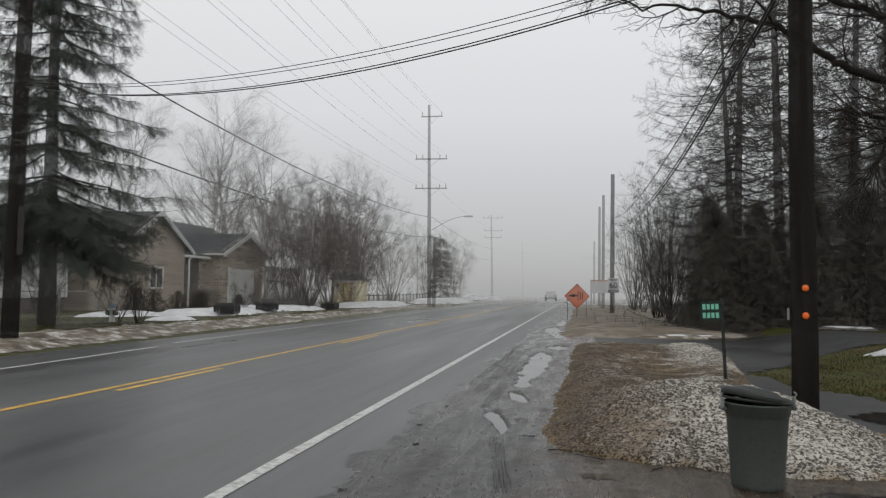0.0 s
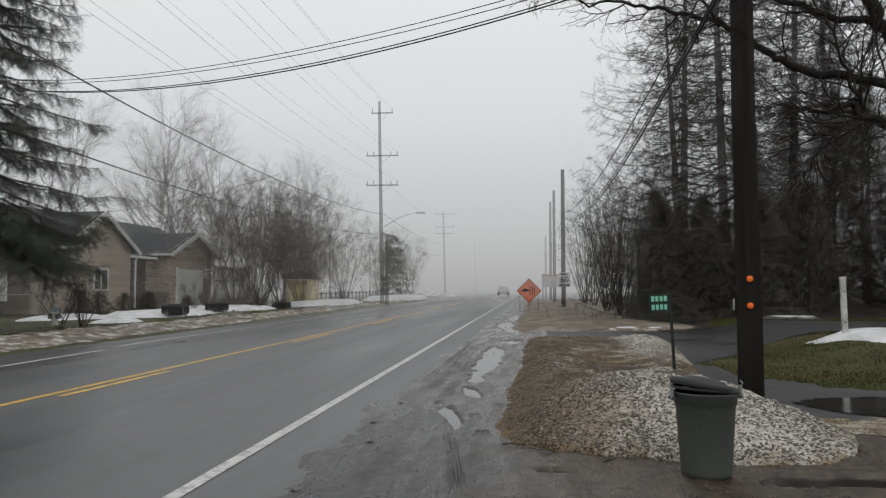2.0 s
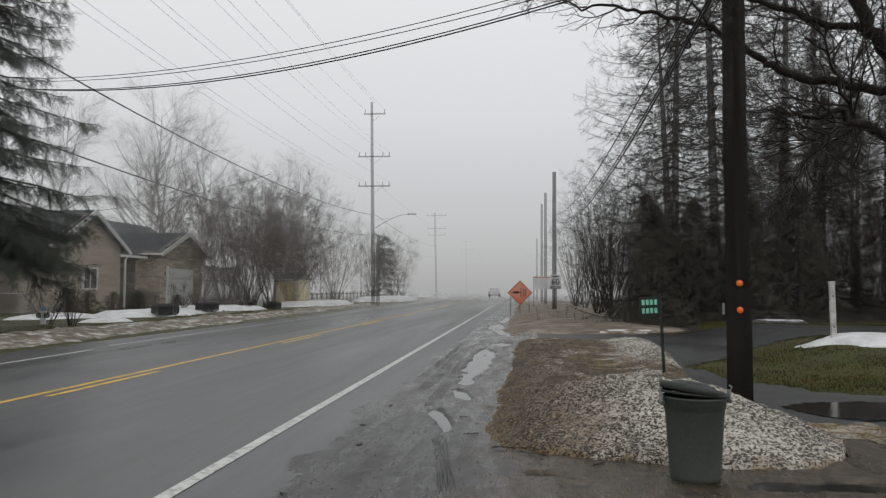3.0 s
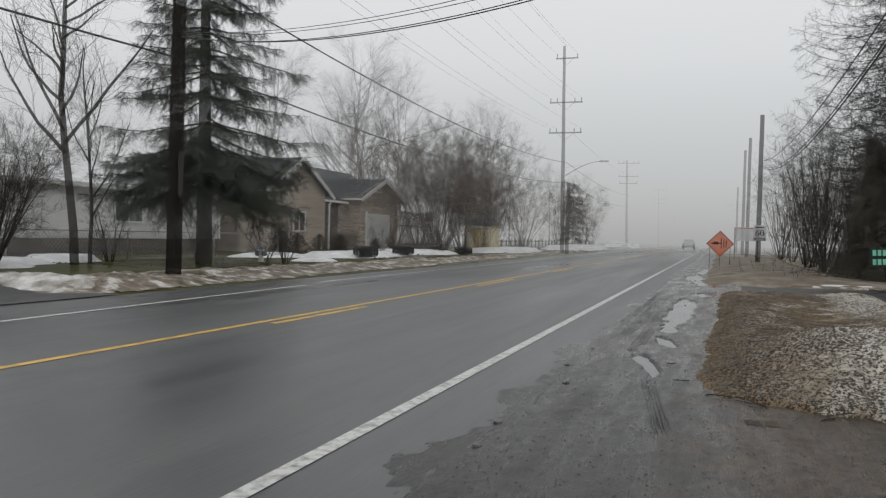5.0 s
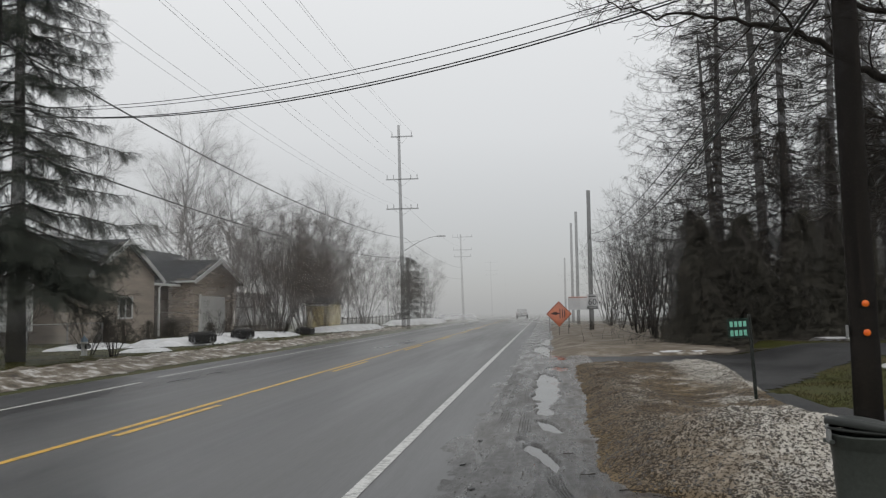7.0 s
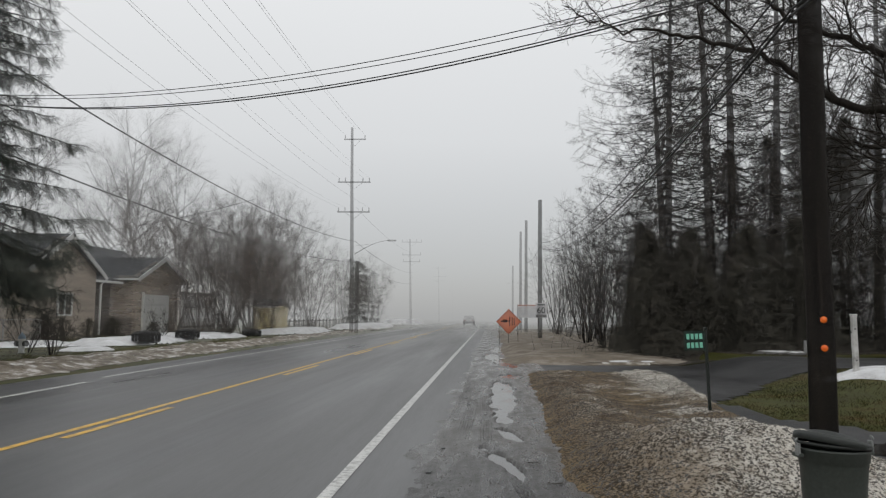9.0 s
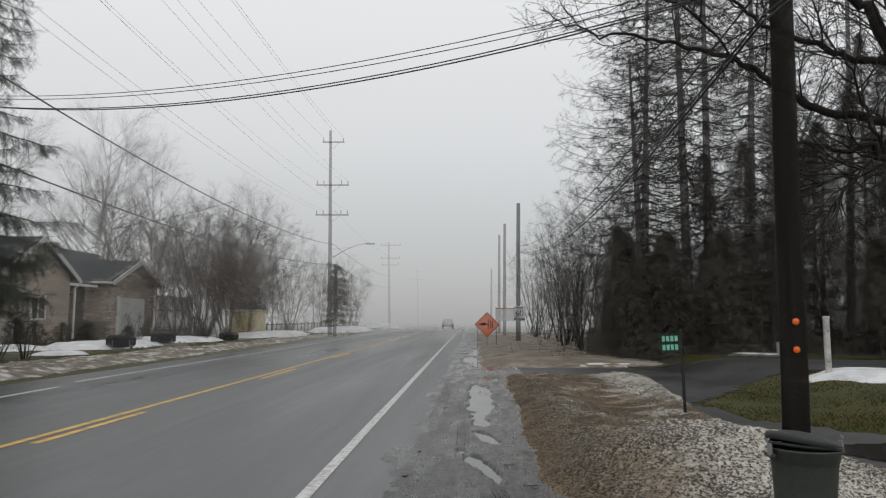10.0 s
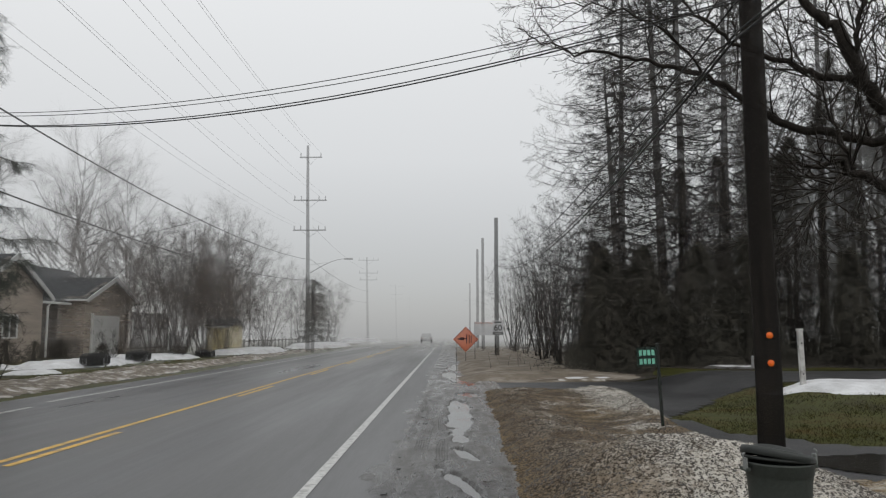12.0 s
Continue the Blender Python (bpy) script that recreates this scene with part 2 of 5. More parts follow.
strip("edge_line", -2.28, 0.115, [(-30, 400)], WHITE_LINE, "worn white edge line on wet asphalt")
strip("edge_line", -9.55, 0.11, [(16.3, 400)], WHITE_LINE, "worn white edge line on wet asphalt")
strip("edge_line", -8.6, 0.11, [(-30, 15.1)], WHITE_LINE, "worn white edge line slanting across the wet asphalt", -0.045)
strip("centre_line", -6.08, 0.11, [(-30, 400)], YELLOW_LINE, "solid yellow centre line on wet asphalt")
strip("centre_line", -5.85, 0.11, [(8.2, 11.2), (17.8, 21.4), (27.5, 31.5), (37.5, 41.5), (47.0, 51.0), (56.5, 60.5)], YELLOW_LINE, "broken yellow centre line on wet asphalt")

# ---- shoulder, driveway, banks of ploughed snow ----
def gritty_snow():
    """Ploughed snow full of grit: grains of sand and gravel, more of them towards the road."""
    m = bpy.data.materials.new("gritty_ploughed_snow")
    m.use_nodes = True
    n, l = m.node_tree.nodes, m.node_tree.links
    b, geo, sep = n["Principled BSDF"], n.new("ShaderNodeNewGeometry"), n.new("ShaderNodeSeparateXYZ")
    l.new(geo.outputs["Position"], sep.inputs[0])

    def tex(scale, det=4.0, rough=0.6):
        t = n.new("ShaderNodeTexNoise")
        t.inputs["Scale"].default_value, t.inputs["Detail"].default_value, t.inputs["Roughness"].default_value = scale, det, rough
        l.new(geo.outputs["Position"], t.inputs["Vector"])
        return t.outputs["Fac"]

    def calc(op, a, c):
        k = n.new("ShaderNodeMath")
        k.operation = op
        for i, v in enumerate((a, c)):
            if isinstance(v, (int, float)):
                k.inputs[i].default_value = v
            else:
                l.new(v, k.inputs[i])
        return k.outputs[0]

    def ramped(v, lo, hi):
        k = n.new("ShaderNodeMapRange")
        k.inputs["From Min"].default_value, k.inputs["From Max"].default_value = lo, hi
        l.new(v, k.inputs[0])
        return k.outputs[0]

    def mixed(f, a, c):
        k = n.new("ShaderNodeMixRGB")
        l.new(f, k.inputs[0])
        for i, v in ((1, a), (2, c)):
            if isinstance(v, tuple):
                k.inputs[i].default_value = (*v, 1)
            else:
                l.new(v, k.inputs[i])
        return k.outputs[0]
    patch_noise = tex(1.6, 4)
    roadside = ramped(calc("ADD", sep.outputs["X"], calc("MULTIPLY", patch_noise, 1.6)), 2.0, 0.75)
    farther = ramped(sep.outputs["Y"], 7.6, 9.2)
    sandy = calc("MAXIMUM", roadside, calc("MULTIPLY", farther, ramped(tex(1.3, 4), 0.62, 0.5)))
    rim = calc("MULTIPLY", ramped(sep.outputs["X"], 1.75, 2.2), ramped(sep.outputs["Y"], 12.0, 14.0))
    sandy = calc("MULTIPLY", sandy, calc("SUBTRACT", 1.0, rim))
    grains = calc("ADD", calc("MULTIPLY", tex(33.0, 4.0, 0.75), 0.7), calc("MULTIPLY", tex(90.0, 3.0, 0.7), 0.3))
    grit = ramped(calc("ADD", grains, calc("ADD", calc("MULTIPLY", patch_noise, 0.22), calc("MULTIPLY", sandy, 0.02))), 0.622, 0.634)
    blotch = ramped(calc("ADD", tex(11.0, 5), calc("MULTIPLY", sandy, 0.2)), 0.52, 0.66)
    snow = mixed(tex(7.0, 6), (0.40, 0.355, 0.28), (0.78, 0.76, 0.71))
    sand = mixed(tex(30.0, 6), (0.080, 0.052, 0.026), (0.36, 0.255, 0.15))
    col = mixed(calc("MULTIPLY", sandy, 0.9), snow, sand)
    col = mixed(calc("MULTIPLY", blotch, 0.6), col, (0.16, 0.125, 0.085))
    low = ramped(sep.outputs["Z"], 0.12, 0.0)
    col = mixed(calc("MULTIPLY", low, ramped(tex(4.0, 4), 0.35, 0.6)), col, (0.24, 0.17, 0.085))
    col = mixed(calc("MULTIPLY", grit, 0.92), col, mixed(tex(60.0, 2), (0.010, 0.008, 0.006), (0.06, 0.045, 0.03)))
    l.new(col, b.inputs["Base Color"])
    b.inputs["Roughness"].default_value = 0.7
    b.inputs["Specular IOR Level"].default_value = 0.12
    bp = n.new("ShaderNodeBump")
    bp.inputs["Strength"].default_value, bp.inputs["Distance"].default_value = 1.0, 0.035
    l.new(calc("SUBTRACT", calc("ADD", tex(12.0, 6), calc("MULTIPLY", grains, 0.6)), calc("MULTIPLY", grit, 0.35)), bp.inputs["Height"])
    l.new(bp.outputs[0], b.inputs["Normal"])
    return m


SNOW_DIRTY = gritty_snow()
SNOW_OLD = mat("old_roadside_snow", [(0.045, 0.035, 0.022), (0.12, 0.095, 0.065), (0.22, 0.19, 0.15), (0.58, 0.56, 0.53)], 0.45, 0.6, 1.0, 0.06, pos=(0.32, 0.63), bump_depth=0.05, layers=1)
SNOW_RIDGE = mat("greying_ridge_snow", [(0.10, 0.085, 0.065), (0.34, 0.32, 0.29), (0.64, 0.63, 0.62)], 0.7, 0.6, 0.9, 0.08, pos=(0.36, 0.66), layers=1)
SNOW_CLEAN = mat("melting_snow", [(0.45, 0.45, 0.45), (0.78, 0.79, 0.80)], 0.5, 0.5, 0.6, 0.08, layers=1)


# shallow hollows that hold water: middle, half width and half length, turn in degrees
HOLLOWS = ((-0.74, 14.2, 0.22, 2.9, 0), (-0.80, 10.9, 0.13, 1.0, 3), (-0.72, 9.1, 0.10, 0.6, 14), (-0.84, 7.35, 0.09, 0.85, 13), (-0.44, 18.4, 0.24, 0.9, 0),
           (-0.5, 24.5, 0.35, 2.6, 4), (-0.9, 27.5, 0.3, 2.2, 0), (-0.6, 33.0, 0.35, 3.0, 0), (0.25, 4.85, 0.16, 0.10, 0), (2.2, 4.75, 0.55, 0.16, 4))


def hollow(x, y):
    """How deep inside the nearest hollow a place lies: 1 in its middle, 0 outside."""
    best = 0.0
    for cx, cy, rx, ry_, turn in HOLLOWS:
        if abs(y - cy) > ry_ + 0.6 or abs(x - cx) > rx + 0.6:
            continue
        c, q = math.cos(radians(turn)), math.sin(radians(turn))
        u, w = ((x - cx) * c + (y - cy) * q) / rx, (-(x - cx) * q + (y - cy) * c) / ry_
        r = abs(u) ** 2.2 + abs(w) ** 2.6 + 1.0 * fbm(x * 1.8, y * 0.6, 3.0, 4)
        best = max(best, 1 - smooth01(0.55, 1.25, r))
    return best


def shoulder_height(x, y):
    z = 0.006 + 0.011 * fbm(x, y * 0.35, 1.5) + 0.009 * fbm(x, y * 0.6, 5.0) + 0.006 * fbm(x, y, 16.0, 2)
    rough = smooth01(-0.75, -1.15, x) * (1 - smooth01(7.5, 11.0, y))
    z += 0.010 * rough * abs(fbm(x, y, 24.0, 2))
    z = max(z, -0.008) * (1 - hollow(x, y)) - 0.045 * hollow(x, y)
    edge = smooth01(-2.0, -1.25, x + 0.25 * fbm(x, y, 0.9))
    return z * edge - 0.012 * (1 - edge) + 0.002 + 0.004 * edge * (1 - edge) * fbm(x, y, 9.0)


def wet_shoulder():
    """Packed grey gravel with a wet film, brown mud towards the bank, coarse dark grit towards the road."""
    m = mat("wet_gravel_and_mud", [(0.026, 0.025, 0.023), (0.060, 0.057, 0.052), (0.10, 0.096, 0.09)], 0.5, 0.13, 0.9, 0.02, rough_to=0.52, fine=34, stretch=(1.9, 0.35, 1), pos=(0.32, 0.68), bump_depth=0.011, layers=1)
    n, l = m.node_tree.nodes, m.node_tree.links
    b = n["Principled BSDF"]
    grey = b.inputs["Base Color"].links[0].from_socket
    geo, sep, t, add, mr, mx = n.new("ShaderNodeNewGeometry"), n.new("ShaderNodeSeparateXYZ"), n.new("ShaderNodeTexNoise"), n.new("ShaderNodeMath"), n.new("ShaderNodeMapRange"), n.new("ShaderNodeMixRGB")
    l.new(geo.outputs["Position"], sep.inputs[0])
    l.new(geo.outputs["Position"], t.inputs["Vector"])
    t.inputs["Scale"].default_value, t.inputs["Detail"].default_value = 1.7, 6.0
    add.operation = "MULTIPLY_ADD"
    l.new(t.outputs["Fac"], add.inputs[0])
    add.inputs[1].default_value = 1.5
    l.new(sep.outputs["X"], add.inputs[2])
    l.new(add.outputs[0], mr.inputs[0])
    mr.inputs["From Min"].default_value, mr.inputs["From Max"].default_value = 0.25, 0.85
    brown = n.new("ShaderNodeValToRGB")
    grain = n.new("ShaderNodeTexNoise")
    grain.inputs["Scale"].default_value, grain.inputs["Detail"].default_value = 9.0, 7.0
    l.new(geo.outputs["Position"], grain.inputs["Vector"])
    l.new(grain.outputs["Fac"], brown.inputs[0])
    brown.color_ramp.elements[0].position, brown.color_ramp.elements[0].color = 0.32, (0.018, 0.013, 0.009, 1)
    brown.color_ramp.elements[1].position, brown.color_ramp.elements[1].color = 0.68, (0.085, 0.062, 0.040, 1)
    dark, reach, near = n.new("ShaderNodeMixRGB"), n.new("ShaderNodeMapRange"), n.new("ShaderNodeMath")
    near.operation = "MULTIPLY_ADD"
    l.new(t.outputs["Fac"], near.inputs[0])
    near.inputs[1].default_value = -7.0
    l.new(sep.outputs["Y"], near.inputs[2])
    l.new(near.outputs[0], reach.inputs[0])
    reach.inputs["From Min"].default_value, reach.inputs["From Max"].default_value = 5.0, 3.2
    reach.inputs["To Max"].default_value = 0.8
    l.new(reach.outputs[0], dark.inputs[0])
    l.new(grey, dark.inputs[1])
    dark.inputs[2].default_value = (0.024, 0.023, 0.022, 1)
    grey = dark.outputs[0]
    l.new(mr.outputs[0], mx.inputs[0])
    l.new(grey, mx.inputs[1])
    l.new(brown.outputs[0], mx.inputs[2])
    l.new(mx.outputs[0], b.inputs["Base Color"])
    return m


SHOULDER = wet_shoulder()
sx = steps_between(-2.0, 0.5, 0.03)
shoulder = grid("shoulder", sx, steps_between(-40, -3, 1.0)[:-1] + steps_between(-3, 2, 0.1)[:-1] + steps_between(2, 20, 0.05)[:-1] + steps_between(20, 36, 0.12) + steps_between(37, 60, 1.0) + [90, 140, 220], shoulder_height, SHOULDER)
tagged(shoulder, "wet potholed gravel shoulder with tyre ruts", "road shoulder", kind="structure")
apron = grid("apron", steps_between(0.5, 9, 0.1), steps_between(-40, -3, 1.0)[:-1] + steps_between(-3, 6.6, 0.07), shoulder_height, SHOULDER)
tagged(apron, "wet muddy gravel at the driveway mouth", "ground", kind="structure")
for px0, px1, py0, py1, lab in ((-1.2, -0.2, 6.0, 17.4, "long puddle in the rut of the gravel shoulder"), (-0.9, -0.1, 17.45, 19.6, "shallow puddle on the gravel shoulder"),
                                (-1.3, 0.0, 21.5, 36.2, "broken puddles along the gravel shoulder"), (0.0, 0.5, 4.6, 5.1, "small puddle in the mud"), (1.5, 2.9, 4.5, 5.0, "thin puddle in front of the snowbank")):
    pud = grid("puddle", steps_between(px0, px1, 0.3), steps_between(py0, py1, 0.5), lambda x, y: -0.014, PUDDLE)
    tagged(pud, lab, "puddle", kind="structure")



def tyre_track(x0, y0, x1, y1, width, ribs, label):
    """Parallel ribs of mud squeezed up between the grooves of a tyre."""
    paths = []
    for k in range(ribs):
        off = width * (k / (ribs - 1) - 0.5)
        n = max(6, int((y1 - y0) / 0.12))
        path, drawn = [], 0
        for i in range(n + 1):
            y = y0 + (y1 - y0) * i / n
            x = x0 + (x1 - x0) * i / n + off + 0.012 * fbm(k * 3.1, y, 1.3)
            r = (0.0085 + 0.006 * fbm(x * 3, y, 2.0)) * smooth01(0, 0.1, i / n) * smooth01(1, 0.85, i / n)
            path.append((Vector((x, y, shoulder_height(x, y) + 0.001)), max(0.001, r)))
        paths.append(path)
    return tagged(tubes("tyre_track", paths, 6, SHOULDER), label, "tyre track", kind="structure")


tyre_track(-0.44, 4.2, -0.73, 6.4, 0.105, 5, "fresh tyre tread pressed into wet mud")
tyre_track(-1.30, 9.0, -1.22, 17.5, 0.16, 6, "long tyre rut along the wet shoulder")
tyre_track(-1.02, 8.2, -1.05, 14.5, 0.13, 5, "long tyre rut along the wet shoulder")
tyre_track(-1.5, 10.0, -1.42, 19.0, 0.10, 4, "faint tyre rut along the wet shoulder")

ISLAND = ((3.0, 13.4), (3.25, 11.0), (4.3, 9.9), (14.0, 9.4), (16.0, 17.0), (7.6, 18.4), (5.2, 17.2))


def inside(poly, x, y):
    hit = False
    for (x0, y0), (x1, y1) in zip(poly, poly[1:] + poly[:1]):
        if (y0 > y) != (y1 > y) and x < (x1 - x0) * (y - y0) / (y1 - y0) + x0:
            hit = not hit
    return hit


def on_drive(x, y):
    w = 0.25 * fbm(x, y, 0.9)
    if inside(ISLAND, x + w, y + w):
        return False
    return (18.8 < y + w < 23.3) or (x + w > 2.4 and 6.4 < y < 23.3 + w)


drive = grid("driveway", steps_between(0.4, 30, 0.2), steps_between(6.5, 24, 0.2), lambda x, y: ground_height(x, y) + 0.025, DRIVE, keep=on_drive)
tagged(drive, "dark wet asphalt driveway curving behind the snowbank", "driveway", kind="structure")


def between(table, x):
    """Smoothly joined values of a short table of (place, value)."""
    if x <= table[0][0]:
        return table[0][1]
    for (x0, v0), (x1, v1) in zip(table, table[1:]):
        if x <= x1:
            return v0 + (v1 - v0) * smooth01(x0, x1, x) * 0.5 + (v1 - v0) * (x - x0) / (x1 - x0) * 0.5
    return table[-1][1]


FRONT = ((-0.5, 6.2), (-0.2, 5.78), (0.0, 5.66), (0.6, 5.42), (1.2, 5.22), (1.7, 5.12), (2.3, 5.2), (2.65, 5.55), (3.0, 6.4))
CREST = ((-0.45, 0.02), (-0.07, 0.15), (0.27, 0.34), (0.55, 0.48), (1.0, 0.55), (1.4, 0.54), (2.0, 0.42), (2.5, 0.23), (3.05, 0.02))
LEFT = ((5.6, -0.22), (6.4, -0.40), (7.2, -0.40), (9.5, -0.34), (13.0, -0.25), (20.0, -0.2))
RIGHT = ((5.4, 2.75), (6.5, 3.05), (8.0, 2.95), (10.9, 2.65), (14.0, 3.0), (17.0, 3.35), (20.0, 3.3))


def bank_height(x, y):
    w = 0.07 * fbm(x, y, 2.6)
    e = (y + w - between(FRONT, x)) / (6.75 - between(FRONT, x))
    left = smooth01(-0.02, 0.50, x + w - between(LEFT, y))
    right = 1 - smooth01(-0.45, 0.05, x + w - between(RIGHT, y))
    lip = 0.07 * smooth01(0.0, 0.07, e)
    dome = between(CREST, x)
    front = min(dome, lip + (dome - lip) * smooth01(0.0, 1.05, e) ** 0.72) if y < 6.75 else dome * math.exp(-((y - 6.75) / 1.25) ** 2)
    rear = 0.13 + hill(x, y, 0.45, 10.6, 0.5, 2.2, 0.11) + hill(x, y, 0.8, 16.6, 0.8, 2.0, 0.09) + hill(x, y, 2.7, 16.0, 0.42, 3.4, 0.15) + hill(x, y, 2.2, 10.4, 0.45, 1.6, 0.06) - hill(x, y, 1.5, 13.0, 0.65, 2.0, 0.10)
    rear *= smooth01(7.0, 8.8, y) * (1 - smooth01(18.6, 19.9, y + 0.25 * fbm(x, y, 1.2))) * left * right
    h = max(front * (0.25 + 0.75 * left) * smooth01(0.0, 0.04, e), rear) if e > 0 else 0.0
    h += (0.030 * fbm(x, y, 2.2) + 0.030 * fbm(x, y, 6.0, 3) + 0.016 * fbm(x, y, 17.0, 2)) * min(1, h * 6)
    return h - 0.02


def bank_keep(x, y):
    return bank_height(x, y) > -0.012


bank = grid("snowbank", steps_between(-0.6, 3.7, 0.03), steps_between(4.9, 8.6, 0.03) + steps_between(8.64, 20.2, 0.065), bank_height, SNOW_DIRTY, keep=bank_keep)
tagged(bank, "ploughed snowbank speckled with brown grit and mud", "snowbank", kind="structure")

BROWN_BANK = mat("sandy_brown_verge", [(0.07, 0.055, 0.035), (0.16, 0.13, 0.095), (0.30, 0.27, 0.23)], 1.1, 0.8, 0.7, 0.08, layers=1)


def verge_height(x, y):
    h = 0.22 * smooth01(-0.7, 0.4, x + 0.2 * fbm(x, y, 0.8)) * smooth01(23.2, 25.0, y + 0.3 * fbm(x, y, 1)) * (1 - smooth01(60, 90, y)) * (1 - 0.5 * smooth01(3, 6, x))
    return h + 0.05 * fbm(x, y, 1.5) * min(1, h * 5) - 0.03


verge = grid("verge", steps_between(-1.2, 8, 0.16), steps_between(22.8, 60, 0.25) + [75, 90], verge_height, BROWN_BANK)
tagged(verge, "sandy brown verge of the road beyond the driveway", "verge", kind="structure")


def left_bank_height(x, y):
    lo = -11.3 + 0.35 * fbm(0, y, 0.35) - 0.02 * max(0, y - 14)
    h = smooth01(lo + 0.15, lo - 0.7, x + 0.15 * fbm(x, y, 1.5)) * (0.15 + 0.09 * fbm(x, y, 0.7)) * (0.35 + 0.65 * smooth01(-14.6, -13.1, x))
    h *= smooth01(9.9, 11.6, y + 0.3 * fbm(x, y, 1)) * (1 - 0.35 * smooth01(28, 40, y))
    return max(-0.05, h + 0.09 * fbm(x, y, 1.3) * min(1, h * 5) + 0.06 * fbm(x, y, 4.5) * min(1, h * 6) - 0.02)


left_bank = grid("roadside_snow", steps_between(-15.2, -10.8, 0.11), steps_between(9.4, 46, 0.16) + steps_between(46.5, 150, 1.2), left_bank_height, SNOW_OLD, keep=lambda x, y: left_bank_height(x, y) > -0.015)
tagged(left_bank, "dirty ridge of old snow along the far road edge", "snowbank", kind="structure")


def side_ridge_height(x, y):
    mid = 11.3 + 0.35 * fbm(x, 0, 0.4)
    h = (0.30 + 0.12 * fbm(x, y, 0.8)) * math.exp(-((y - mid) / 0.75) ** 2) * smooth01(-11.2, -12.4, x)
    return ground_height(x, y) * 0.5 + h + 0.06 * fbm(x, y, 3.5) * min(1, h * 5) - 0.06


side_ridge = grid("ploughed_ridge", steps_between(-32, -11.2, 0.12), steps_between(9.8, 13.0, 0.12), side_ridge_height, SNOW_RIDGE)
tagged(side_ridge, "ploughed ridge of greying snow along the side driveway", "snowbank", kind="structure")


def patch(cx, cy, rx, ry_, h, label, material=None, seed=0.0):
    """A thin, ragged patch of lying snow."""
    def height(x, y):
        r = ((x - cx) / rx) ** 2 + ((y - cy) / ry_) ** 2 + 0.45 * fbm(x + seed, y, 0.8)
        return ground_height(x, y) - 0.04 + (h + 0.04) * smooth01(1.05, 0.35, r)
    d = max(0.12, min(rx, ry_) / 14)
    ob = grid("snow_patch", steps_between(cx - rx * 1.3, cx + rx * 1.3, d), steps_between(cy - ry_ * 1.3, cy + ry_ * 1.3, d), height, material or SNOW_CLEAN, keep=lambda x, y: height(x, y) > ground_height(x, y) - 0.02)
    return tagged(ob, label, "snow", kind="structure")


patch(8.6, 16.1, 3.2, 1.5, 0.16, "white mound of melting snow round a post")
patch(12.3, 13.6, 1.6, 0.8, 0.1, "small patch of melting snow on the lawn", seed=4)
patch(3.4, 24.6, 1.4, 0.7, 0.12, "strip of melting snow under the trees", seed=7)
patch(3.0, 23.8, 1.9, 0.16, 0.1, "thin strip of snow at the far edge of the driveway", SNOW_OLD, seed=17)
patch(8.5, 25.6, 1.2, 0.5, 0.1, "strip of melting snow under the trees", seed=9)
patch(-17.0, 33.5, 1.8, 4.6, 0.24, "melting snow on the front lawn", seed=2)
patch(-17.6, 42.0, 2.6, 4.5, 0.24, "melting snow on the front lawn", seed=5)
patch(-15.4, 26.4, 0.9, 1.4, 0.1, "thin melting snow on the lawn", seed=1)
patch(-19.2, 29.5, 1.4, 2.6, 0.14, "thin melting snow on the lawn", seed=8)
patch(-21.5, 14.5, 4.0, 2.8, 0.2, "snow lying behind the shrub", seed=3)
patch(-20.0, 18.2, 1.3, 1.3, 0.25, "snow heaped behind the shrub", seed=6)
patch(-15.8, 58.0, 2.2, 9.0, 0.28, "snow along the far verge", seed=11)
patch(-14.6, 84.0, 2.4, 14.0, 0.4, "snow along the far verge", seed=12)
patch(-14.5, 120.0, 3.0, 12.0, 0.7, "snow heaped along the far verge", seed=13)
def pool_height(x, y):
    r = ((x - 4.6) / 1.5) ** 2 + ((y - 8.4) / 0.75) ** 2 + 0.45 * fbm(x, y, 1.3)
    return ground_height(x, y) + (0.031 if r < 1 else 0.0)


pool = grid("puddle", steps_between(2.2, 7.4, 0.07), steps_between(6.7, 10.2, 0.07), lambda x, y: 0.001, PUDDLE, keep=lambda x, y: pool_height(x, y) > ground_height(x, y) + 0.03)
tagged(pool, "still puddle on the dark driveway", "puddle", kind="structure")
left_drive = grid("side_driveway", steps_between(-40, -10.55, 0.8), steps_between(2, 10.6, 0.5), lambda x, y: ground_height(x, y) * smooth01(-10.6, -11.5, x) + 0.02, DRIVE)
tagged(left_drive, "dark wet asphalt driveway across the road", "driveway", kind="structure")

# ---- poles and wires ----
INSULATOR = mat("grey_porcelain", [(0.12, 0.12, 0.12), (0.2, 0.2, 0.2)], 0.2, 0.3)
STEEL = mat("galvanised_steel", [(0.22, 0.22, 0.22), (0.36, 0.36, 0.36)], 0.4, 0.45, metal=0.6)
REFLECT = mat("orange_reflector", [(0.75, 0.10, 0.008), (0.88, 0.19, 0.012)], 0.05, 0.3, far=False)


def pole(name, at, height, r0, r1, label, material, lean=(0, 0)):
    t = thing(name, pose(*at), label, "utility pole", "poles along the road")
    n = 9
    path = [(Vector((lean[0] * i / n + 0.006 * math.sin(i * 1.7), lean[1] * i / n, height * i / n - 0.1 * (i == 0))), r0 + (r1 - r0) * i / n) for i in range(n + 1)]
    tubes("shaft", path and [path], 14, material, t)
    return t


